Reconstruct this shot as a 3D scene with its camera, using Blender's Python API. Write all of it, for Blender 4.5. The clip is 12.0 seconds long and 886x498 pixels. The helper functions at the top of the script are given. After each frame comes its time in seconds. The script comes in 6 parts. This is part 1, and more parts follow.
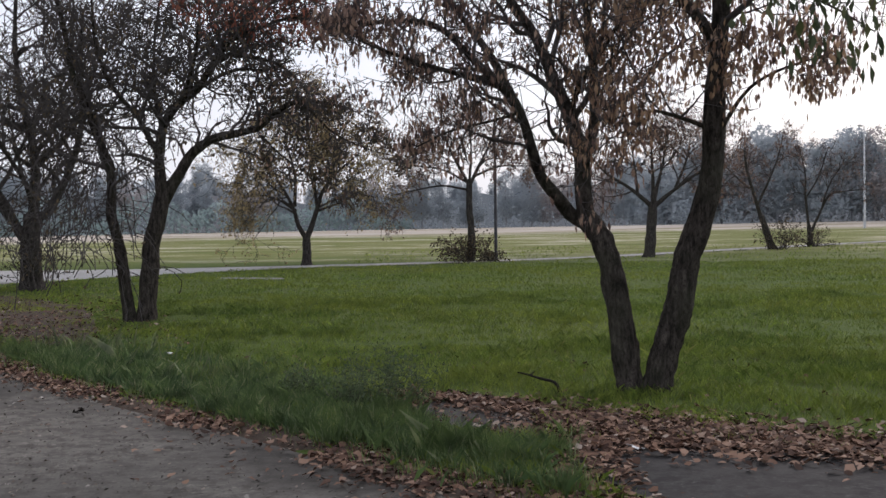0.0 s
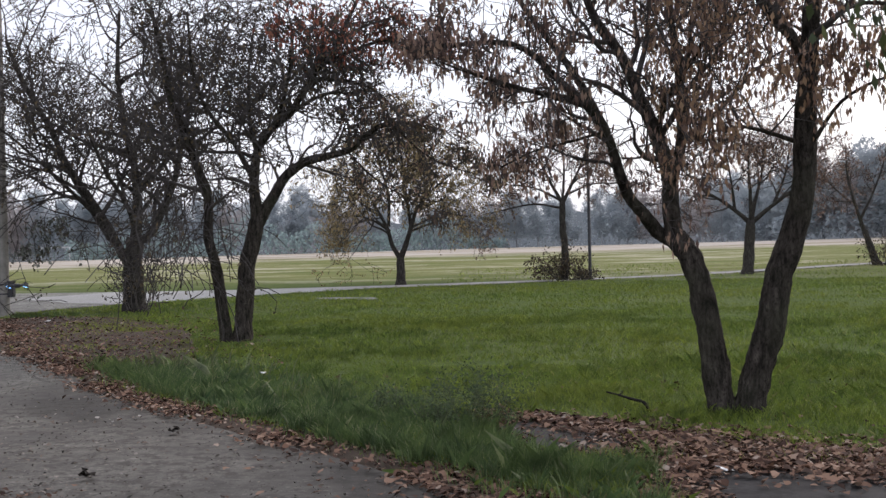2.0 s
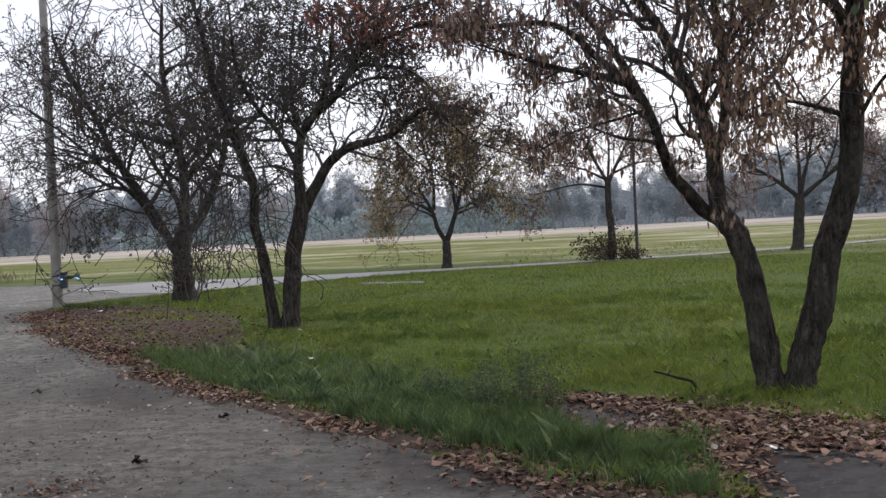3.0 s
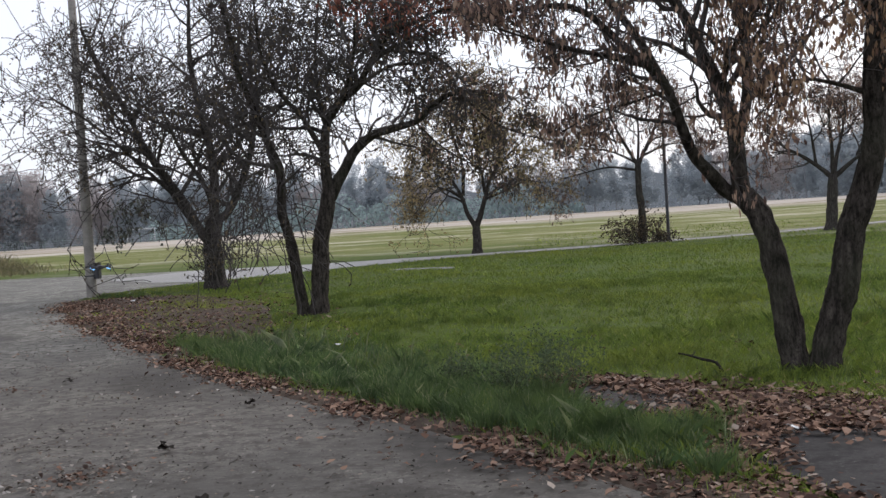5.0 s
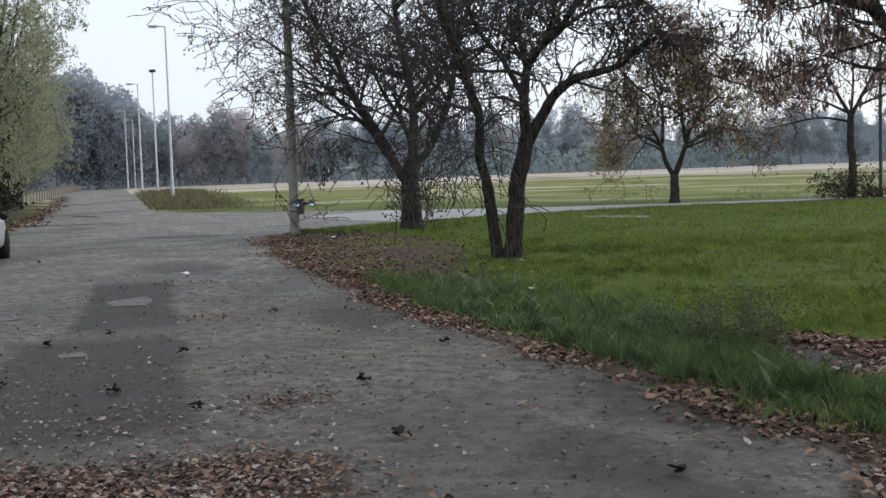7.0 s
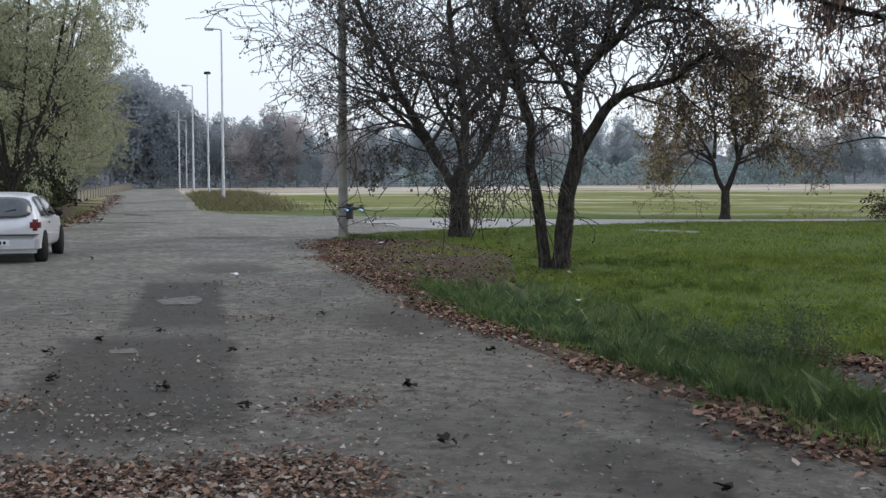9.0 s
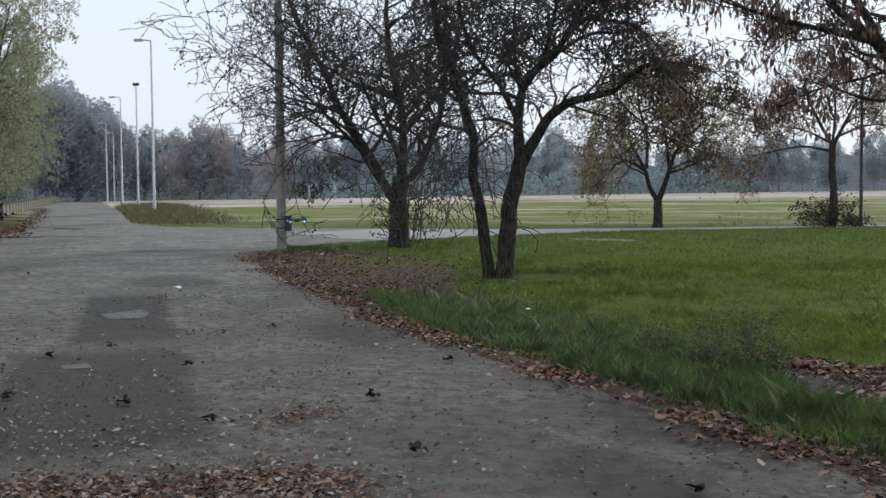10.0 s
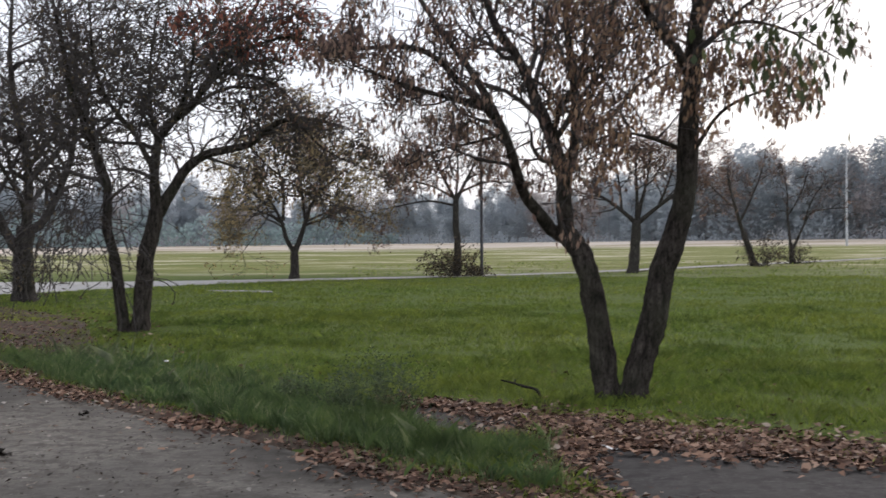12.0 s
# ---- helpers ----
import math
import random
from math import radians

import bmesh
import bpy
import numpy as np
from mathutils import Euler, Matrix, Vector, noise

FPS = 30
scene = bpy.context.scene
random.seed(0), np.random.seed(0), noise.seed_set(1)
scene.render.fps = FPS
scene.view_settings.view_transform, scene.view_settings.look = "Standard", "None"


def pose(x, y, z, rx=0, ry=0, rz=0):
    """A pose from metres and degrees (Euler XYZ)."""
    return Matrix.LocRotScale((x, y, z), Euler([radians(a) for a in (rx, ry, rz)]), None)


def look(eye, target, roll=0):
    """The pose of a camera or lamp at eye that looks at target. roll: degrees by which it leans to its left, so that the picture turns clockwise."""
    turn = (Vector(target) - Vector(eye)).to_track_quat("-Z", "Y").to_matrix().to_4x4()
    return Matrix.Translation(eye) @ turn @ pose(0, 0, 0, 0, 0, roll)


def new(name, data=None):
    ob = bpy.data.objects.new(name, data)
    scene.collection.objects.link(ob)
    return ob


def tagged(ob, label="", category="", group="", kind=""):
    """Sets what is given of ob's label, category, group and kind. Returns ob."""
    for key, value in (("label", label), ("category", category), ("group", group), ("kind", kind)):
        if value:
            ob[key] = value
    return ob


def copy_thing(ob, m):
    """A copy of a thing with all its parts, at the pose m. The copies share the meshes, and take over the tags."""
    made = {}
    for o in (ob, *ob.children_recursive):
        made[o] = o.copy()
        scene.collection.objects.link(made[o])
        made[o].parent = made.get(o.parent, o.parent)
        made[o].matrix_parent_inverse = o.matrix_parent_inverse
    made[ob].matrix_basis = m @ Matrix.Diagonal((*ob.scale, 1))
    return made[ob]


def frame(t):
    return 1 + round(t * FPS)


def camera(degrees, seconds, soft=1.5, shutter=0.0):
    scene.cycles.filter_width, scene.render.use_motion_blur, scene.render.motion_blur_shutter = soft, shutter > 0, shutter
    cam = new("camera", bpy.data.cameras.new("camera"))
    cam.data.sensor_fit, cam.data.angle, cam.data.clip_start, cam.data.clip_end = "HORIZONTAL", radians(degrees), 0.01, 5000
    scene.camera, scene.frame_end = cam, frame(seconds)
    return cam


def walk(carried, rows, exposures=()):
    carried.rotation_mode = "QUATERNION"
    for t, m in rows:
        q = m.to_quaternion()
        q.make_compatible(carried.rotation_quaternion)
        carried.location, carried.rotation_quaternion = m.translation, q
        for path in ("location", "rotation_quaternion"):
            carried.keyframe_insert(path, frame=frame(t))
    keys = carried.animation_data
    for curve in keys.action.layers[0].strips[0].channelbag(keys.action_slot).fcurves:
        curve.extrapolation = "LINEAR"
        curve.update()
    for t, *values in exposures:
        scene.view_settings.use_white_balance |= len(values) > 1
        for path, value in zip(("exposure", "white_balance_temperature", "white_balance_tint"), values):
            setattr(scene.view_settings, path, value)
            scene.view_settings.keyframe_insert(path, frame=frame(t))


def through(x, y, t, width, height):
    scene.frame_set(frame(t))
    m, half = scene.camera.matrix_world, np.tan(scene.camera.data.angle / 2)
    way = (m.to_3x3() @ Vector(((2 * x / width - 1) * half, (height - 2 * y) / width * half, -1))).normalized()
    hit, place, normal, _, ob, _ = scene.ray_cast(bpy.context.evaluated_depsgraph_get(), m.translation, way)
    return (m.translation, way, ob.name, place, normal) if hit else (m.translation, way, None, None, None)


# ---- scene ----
cam = camera(43.4, 12.0, soft=1.5, shutter=0.15)
PATH = [
    (0, look((-0.020, 0.158, 1.600), (-0.0348, 2.1571, 1.5595), -0.76)),
    (0.5, look((-0.004, 0.177, 1.602), (-0.1033, 2.1718, 1.5017), 0.80)),
    (1, look((0.023, 0.162, 1.605), (-0.1419, 2.1532, 1.5163), 0.41)),
    (1.5, look((0.050, 0.153, 1.607), (-0.1183, 2.1456, 1.5827), -0.65)),
    (2, look((0.066, 0.123, 1.610), (-0.1188, 2.1145, 1.6062), -1.33)),
    (2.5, look((0.090, 0.122, 1.612), (-0.1619, 2.1065, 1.6030), -2.24)),
    (3, look((0.095, 0.122, 1.612), (-0.1737, 2.1037, 1.5803), -2.62)),
    (3.2, look((0.096, 0.136, 1.611), (-0.1921, 2.1153, 1.5816), -2.53)),
    (5, look((0.197, 0.101, 1.598), (-0.1306, 2.0736, 1.5438), -3.50)),
    (5.5, look((0.189, 0.089, 1.593), (-0.2373, 2.0414, 1.5185), -2.52)),
    (6, look((0.177, 0.102, 1.598), (-0.3359, 2.0327, 1.5082), -2.33)),
    (6.5, look((0.163, 0.098, 1.594), (-0.4409, 2.0014, 1.4768), -1.81)),
    (7, look((0.155, 0.088, 1.589), (-0.5088, 1.9699, 1.4526), -1.77)),
    (7.5, look((0.142, 0.072, 1.590), (-0.5700, 1.9367, 1.4721), -0.63)),
    (9.3, look((0.131, 0.043, 1.592), (-0.6107, 1.8964, 1.4716), -0.11)),
    (9.5, look((0.111, 0.027, 1.596), (-0.6143, 1.8867, 1.4720), -0.10)),
    (10, look((-0.059, -0.091, 1.592), (-0.6848, 1.8060, 1.4908), -0.50)),
    (10.5, look((-0.124, -0.185, 1.598), (-0.6247, 1.7500, 1.5254), 1.27)),
    (11, look((-0.093, -0.213, 1.599), (-0.4623, 1.7511, 1.5274), 0.44)),
    (11.5, look((-0.075, -0.232, 1.596), (-0.3054, 1.7533, 1.5236), -0.94)),
    (12, look((-0.034, -0.409, 1.595), (-0.0236, 1.5913, 1.5811), -0.36)),
]

walk(cam, PATH, exposures=[(0.0, -0.12, 6500, 19), (0.5, -0.06, 6500, 19), (1.0, 0.0, 6500, 19), (1.5, 0.10, 6500, 19), (3.0, 0.11, 6500, 18), (5.0, 0.09, 6500, 17), (6.5, 0.04, 6400, 14), (7.5, 0.0, 6220, 12), (9.5, 0.02, 6250, 12), (10.0, -0.08, 6250, 12), (10.5, -0.11, 6280, 13), (11.0, -0.05, 6400, 16), (11.5, 0.0, 6550, 17), (12.0, 0.11, 6600, 17)])

# ---- sky and sun: bright overcast, the light part of the sky lies ahead to the right ----
SUN_AZ, SUN_EL = 38.0, 32.0
world = bpy.data.worlds.new("overcast_sky")
scene.world = world
world.use_nodes = True
wt = world.node_tree
sky = wt.nodes.new("ShaderNodeTexSky")
sky.sky_type = 'NISHITA'
sky.sun_disc = False
sky.sun_elevation, sky.sun_rotation = radians(SUN_EL), radians(SUN_AZ)
sky.air_density, sky.dust_density, sky.ozone_density = 1.0, 4.0, 2.0
# a thin even sheet of cloud veils the blue
veil = wt.nodes.new("ShaderNodeMix")
veil.data_type = 'RGBA'
veil.inputs[0].default_value = 0.72
veil.inputs[7].default_value = (8.6, 9.3, 9.9, 1)
wt.links.new(sky.outputs[0], veil.inputs[6])
wt.links.new(veil.outputs[2], wt.nodes["Background"].inputs[0])
wt.nodes["Background"].inputs[1].default_value = 0.128
sun = new("sun", bpy.data.lights.new("sun", 'SUN'))
sun.data.energy, sun.data.angle, sun.data.color = 1.0, radians(40), (1.0, 0.95, 0.88)
_a, _e = radians(SUN_AZ), radians(SUN_EL)
sun.matrix_world = look((0, 0, 40), (-math.sin(_a) * math.cos(_e), -math.cos(_a) * math.cos(_e), 40 - math.sin(_e)))

# ---- materials ----
def mat(name, rough=0.9, metal=0.0):
    m = bpy.data.materials.new(name)
    m.use_nodes = True
    b = m.node_tree.nodes["Principled BSDF"]
    b.inputs["Roughness"].default_value, b.inputs["Metallic"].default_value = rough, metal
    b.inputs["Specular IOR Level"].default_value = 0.08 if rough > 0.69 else 0.4
    return m, m.node_tree, b


def noise_node(nt, scale, detail=4.0, stretch=None, space="Object", rough=0.55):
    tc = nt.nodes.new("ShaderNodeTexCoord")
    src = tc.outputs[space]
    if stretch:
        mp = nt.nodes.new("ShaderNodeMapping")
        mp.inputs["Scale"].default_value = stretch
        nt.links.new(src, mp.inputs["Vector"])
        src = mp.outputs[0]
    n = nt.nodes.new("ShaderNodeTexNoise")
    n.inputs["Scale"].default_value, n.inputs["Detail"].default_value, n.inputs["Roughness"].default_value = scale, detail, rough
    nt.links.new(src, n.inputs["Vector"])
    return n.outputs["Fac"]


def ramp(nt, fac, stops):
    r = nt.nodes.new("ShaderNodeValToRGB")
    e = r.color_ramp.elements
    while len(e) < len(stops):
        e.new(0.5)
    for el, (p, c) in zip(e, stops):
        el.position, el.color = p, (*c, 1)
    nt.links.new(fac, r.inputs[0])
    return r.outputs[0]


def mix(nt, fac, a, b, mode='MIX'):
    n = nt.nodes.new("ShaderNodeMix")
    n.data_type, n.blend_type = 'RGBA', mode
    for sock, v in ((n.inputs[0], fac), (n.inputs[6], a), (n.inputs[7], b)):
        if isinstance(v, (int, float)):
            sock.default_value = v
        elif isinstance(v, tuple):
            sock.default_value = (*v, 1)
        else:
            nt.links.new(v, sock)
    return n.outputs[2]


def bump(nt, b, height, strength=0.4, dist=0.02):
    n = nt.nodes.new("ShaderNodeBump")
    n.inputs["Strength"].default_value, n.inputs["Distance"].default_value = strength, dist
    nt.links.new(height, n.inputs["Height"])
    nt.links.new(n.outputs[0], b.inputs["Normal"])


def island(nt):
    return nt.nodes.new("ShaderNodeNewGeometry").outputs["Random Per Island"]


def simple(name, dark, light, scale=6.0, rough=0.85, metal=0.0, bumpy=0.25, stretch=None):
    m, nt, b = mat(name, rough, metal)
    n = noise_node(nt, scale, 6, stretch)
    fine = noise_node(nt, scale * 9, 3, stretch)
    c = mix(nt, 0.35, ramp(nt, n, [(0.3, dark), (0.72, light)]), ramp(nt, fine, [(0.3, dark), (0.7, light)]))
    nt.links.new(c, b.inputs["Base Color"])
    bump(nt, b, fine, bumpy, 0.01)
    return m


def bark_material(name, dark, light, moss):
    m, nt, b = mat(name, 0.95)
    furrow = noise_node(nt, 13.0, 7, (1.5, 1.5, 0.42), rough=0.68)
    broad = noise_node(nt, 1.7, 3)
    plate = noise_node(nt, 38.0, 4, (1.0, 1.0, 0.6), rough=0.7)
    c = ramp(nt, furrow, [(0.36, dark), (0.5, tuple(0.6 * a + 0.4 * z for a, z in zip(dark, light))), (0.66, light)])
    c = mix(nt, ramp(nt, plate, [(0.36, (0.8, 0.8, 0.8)), (0.5, (0, 0, 0))]), c, dark)
    c = mix(nt, ramp(nt, broad, [(0.5, (0, 0, 0)), (0.75, (0.6, 0.6, 0.6))]), c, moss)
    nt.links.new(c, b.inputs["Base Color"])
    bump(nt, b, furrow, 0.9, 0.03)
    return m


def leaf_material(name, stops, rough=0.75, through=0.25, even=False):
    m, nt, b = mat(name, rough)
    c = ramp(nt, island(nt), stops)
    patch = noise_node(nt, 1.1, 2)
    c = mix(nt, 0.15 if even else 0.55, c, mix(nt, 1.0, c, ramp(nt, patch, [(0.3, (0.45, 0.45, 0.45)), (0.7, (1.0, 1.0, 1.0))]), 'MULTIPLY'))
    nt.links.new(c, b.inputs["Base Color"])
    t = nt.nodes.new("ShaderNodeBsdfTranslucent")
    nt.links.new(c, t.inputs["Color"])
    s = nt.nodes.new("ShaderNodeMixShader")
    s.inputs[0].default_value = through
    nt.links.new(b.outputs[0], s.inputs[1])
    nt.links.new(t.outputs[0], s.inputs[2])
    nt.links.new(s.outputs[0], nt.nodes["Material Output"].inputs["Surface"])
    return m


BARK_NEAR = bark_material("bark_dark_furrowed", (0.012, 0.010, 0.009), (0.10, 0.086, 0.074), (0.045, 0.048, 0.032))
BARK_GREY = bark_material("bark_grey", (0.02, 0.018, 0.017), (0.11, 0.098, 0.088), (0.045, 0.045, 0.032))
TWIG = simple("twig_bark", (0.045, 0.041, 0.041), (0.115, 0.102, 0.098), 3.0)
TWIG_FAR = simple("twig_bark_grey", (0.045, 0.04, 0.038), (0.10, 0.09, 0.085), 2.0)
# bark of the far wood, the haze of distance mixed into its colour
TWIG_HAZED = simple("hazed_woodland_twig_bark", (0.27, 0.285, 0.305), (0.35, 0.36, 0.38), 2.0)
LEAF_DRY = leaf_material("dry_brown_leaf", [(0.0, (0.10, 0.07, 0.063)), (0.35, (0.21, 0.14, 0.12)), (0.7, (0.34, 0.23, 0.18)), (1.0, (0.44, 0.31, 0.23))], through=0.5)
LEAF_RUSSET = leaf_material("russet_leaf", [(0.0, (0.20, 0.12, 0.09)), (0.5, (0.36, 0.23, 0.155)), (1.0, (0.50, 0.34, 0.22))], through=0.55)
LEAF_RUST = leaf_material("rust_red_leaf", [(0.0, (0.18, 0.065, 0.05)), (0.6, (0.34, 0.13, 0.095)), (1.0, (0.42, 0.21, 0.14))], through=0.55)
LEAF_DARK = leaf_material("dark_olive_leaf", [(0.0, (0.05, 0.045, 0.035)), (0.5, (0.11, 0.09, 0.065)), (1.0, (0.20, 0.155, 0.10))], through=0.4)
LEAF_SPRAY = leaf_material("grey_green_leaf", [(0.0, (0.07, 0.075, 0.06)), (0.6, (0.17, 0.18, 0.15)), (1.0, (0.34, 0.35, 0.31))], through=0.4)
LEAF_OCHRE = leaf_material("ochre_leaf", [(0.0, (0.18, 0.145, 0.085)), (0.5, (0.38, 0.30, 0.17)), (1.0, (0.54, 0.41, 0.22))], through=0.5)
LEAF_POPLAR = leaf_material("yellow_green_leaf", [(0.0, (0.27, 0.30, 0.22)), (0.5, (0.39, 0.41, 0.28)), (1.0, (0.54, 0.52, 0.30))], through=0.5, even=True)
# far wood and bush leaves: pale blue-grey haze is painted into these colours
LEAF_HAZED = leaf_material("hazed_woodland_foliage", [(0.0, (0.41, 0.455, 0.49)), (1.0, (0.47, 0.515, 0.545))], through=0.5, even=True)
LEAF_HAZED_DARK = leaf_material("hazed_woodland_dark_foliage", [(0.0, (0.36, 0.395, 0.43)), (1.0, (0.42, 0.455, 0.49))], through=0.5, even=True)
LEAF_HAZED_BROWN = leaf_material("hazed_woodland_brown_foliage", [(0.0, (0.42, 0.395, 0.395)), (1.0, (0.51, 0.465, 0.455))], through=0.5, even=True)
LEAF_HAZED_BUSH = leaf_material("hazed_green_bush_foliage", [(0.0, (0.34, 0.44, 0.44)), (1.0, (0.40, 0.50, 0.49))], through=0.5, even=True)
LITTER = leaf_material("fallen_leaf", [(0.0, (0.045, 0.028, 0.022)), (0.35, (0.11, 0.064, 0.048)), (0.7, (0.245, 0.145, 0.10)), (0.92, (0.36, 0.235, 0.17)), (1.0, (0.44, 0.37, 0.31))], through=0.1)
LITTER_GREY = leaf_material("weathered_fallen_leaf", [(0.0, (0.05, 0.044, 0.038)), (0.5, (0.20, 0.155, 0.125)), (0.8, (0.30, 0.25, 0.21)), (1.0, (0.46, 0.43, 0.40))], through=0.1)


def grass_blade_material(name, stops, yellow):
    m, nt, b = mat(name, 0.7)
    c = ramp(nt, island(nt), stops)
    big = noise_node(nt, 0.16, 4)
    c = mix(nt, ramp(nt, big, [(0.40, (0, 0, 0)), (0.62, (0.75, 0.75, 0.75))]), c, yellow)
    clump = noise_node(nt, 0.9, 3)
    c = mix(nt, ramp(nt, clump, [(0.33, (0.45, 0.45, 0.45)), (0.48, (0, 0, 0))]), c, tuple(v * 0.55 for v in yellow))
    tussock = noise_node(nt, 4.5, 3)
    c = mix(nt, 1.0, c, ramp(nt, tussock, [(0.3, (0.5, 0.54, 0.6)), (0.48, (0.95, 0.95, 0.95)), (0.7, (1.4, 1.35, 1.1))]), 'MULTIPLY')
    nt.links.new(c, b.inputs["Base Color"])
    # thin soft blades take the light much as the whole sward does
    sway = nt.nodes.new("ShaderNodeCombineXYZ")
    sway.inputs[2].default_value = 1.0
    lean = nt.nodes.new("ShaderNodeMapRange")
    lean.inputs[3].default_value, lean.inputs[4].default_value = -0.5, 0.5
    nt.links.new(island(nt), lean.inputs[0])
    nt.links.new(lean.outputs[0], sway.inputs[0])
    nt.links.new(sway.outputs[0], b.inputs["Normal"])
    t = nt.nodes.new("ShaderNodeBsdfTranslucent")
    nt.links.new(c, t.inputs["Color"])
    s = nt.nodes.new("ShaderNodeMixShader")
    s.inputs[0].default_value = 0.3
    nt.links.new(b.outputs[0], s.inputs[1])
    nt.links.new(t.outputs[0], s.inputs[2])
    nt.links.new(s.outputs[0], nt.nodes["Material Output"].inputs["Surface"])
    return m


GRASS = grass_blade_material("meadow_grass", [(0.0, (0.105, 0.175, 0.036)), (0.5, (0.17, 0.265, 0.048)), (0.9, (0.25, 0.35, 0.07)), (1.0, (0.38, 0.37, 0.16))], (0.30, 0.36, 0.065))
GRASS_TALL = grass_blade_material("rank_verge_grass", [(0.0, (0.085, 0.155, 0.07)), (0.5, (0.135, 0.225, 0.09)), (0.88, (0.22, 0.32, 0.14)), (1.0, (0.50, 0.50, 0.34))], (0.17, 0.25, 0.08))
GRASS_RANK = grass_blade_material("rank_meadow_grass", [(0.0, (0.075, 0.135, 0.035)), (0.6, (0.12, 0.205, 0.045)), (1.0, (0.20, 0.28, 0.075))], (0.20, 0.27, 0.055))


def ground_material():
    m, nt, b = mat("grassy_ground", 0.95)
    pos = nt.nodes.new("ShaderNodeNewGeometry").outputs["Position"]
    sep = nt.nodes.new("ShaderNodeSeparateXYZ")
    nt.links.new(pos, sep.inputs[0])
    big = noise_node(nt, 0.09, 5)
    fine = noise_node(nt, 3.0, 6)
    green = ramp(nt, fine, [(0.25, (0.04, 0.062, 0.014)), (0.55, (0.066, 0.098, 0.02)), (0.8, (0.10, 0.13, 0.03))])
    dry = ramp(nt, fine, [(0.25, (0.14, 0.13, 0.06)), (0.8, (0.30, 0.27, 0.15))])
    near = mix(nt, ramp(nt, big, [(0.5, (0, 0, 0)), (0.8, (0.35, 0.35, 0.35))]), green, dry)
    # mown field: long pale and green streaks across, ending in a bare sandy strip
    streak = noise_node(nt, 0.17, 8, (0.34, 1.0, 1.0), rough=0.74)
    field = ramp(nt, streak, [(0.30, (0.075, 0.105, 0.024)), (0.42, (0.115, 0.14, 0.036)), (0.50, (0.17, 0.175, 0.06)), (0.56, (0.34, 0.32, 0.20)), (0.61, (0.46, 0.43, 0.34)), (0.68, (0.22, 0.21, 0.10))])
    tatter = noise_node(nt, 0.6, 6, (0.3, 1.0, 1.0), rough=0.72)
    field = mix(nt, ramp(nt, tatter, [(0.44, (0, 0, 0)), (0.60, (0.85, 0.85, 0.85))]), field, ramp(nt, fine, [(0.3, (0.10, 0.13, 0.03)), (0.7, (0.20, 0.19, 0.075))]))
    bare = noise_node(nt, 0.1, 6, (0.3, 1.0, 1.0), rough=0.7)
    sand = ramp(nt, bare, [(0.36, (0.20, 0.18, 0.10)), (0.45, (0.36, 0.31, 0.25)), (0.62, (0.52, 0.47, 0.41))])
    reach = nt.nodes.new("ShaderNodeVectorMath")
    reach.operation = 'LENGTH'
    nt.links.new(pos, reach.inputs[0])
    wob = nt.nodes.new("ShaderNodeMath")
    wob.operation = 'MULTIPLY_ADD'
    nt.links.new(big, wob.inputs[0])
    wob.inputs[1].default_value = 30.0
    nt.links.new(sep.outputs[1], wob.inputs[2])
    step1 = nt.nodes.new("ShaderNodeMapRange")
    step1.inputs[1].default_value, step1.inputs[2].default_value = 60, 78
    nt.links.new(wob.outputs[0], step1.inputs[0])
    edge = nt.nodes.new("ShaderNodeMath")
    edge.operation = 'MULTIPLY_ADD'
    nt.links.new(bare, edge.inputs[0])
    edge.inputs[1].default_value = 60.0
    nt.links.new(reach.outputs["Value"], edge.inputs[2])
    step2 = nt.nodes.new("ShaderNodeMapRange")
    step2.inputs[1].default_value, step2.inputs[2].default_value = 136, 150
    nt.links.new(edge.outputs[0], step2.inputs[0])
    c = mix(nt, step1.outputs[0], near, field)
    c = mix(nt, step2.outputs[0], c, sand)
    nt.links.new(c, b.inputs["Base Color"])
    bump(nt, b, fine, 0.6, 0.05)
    return m


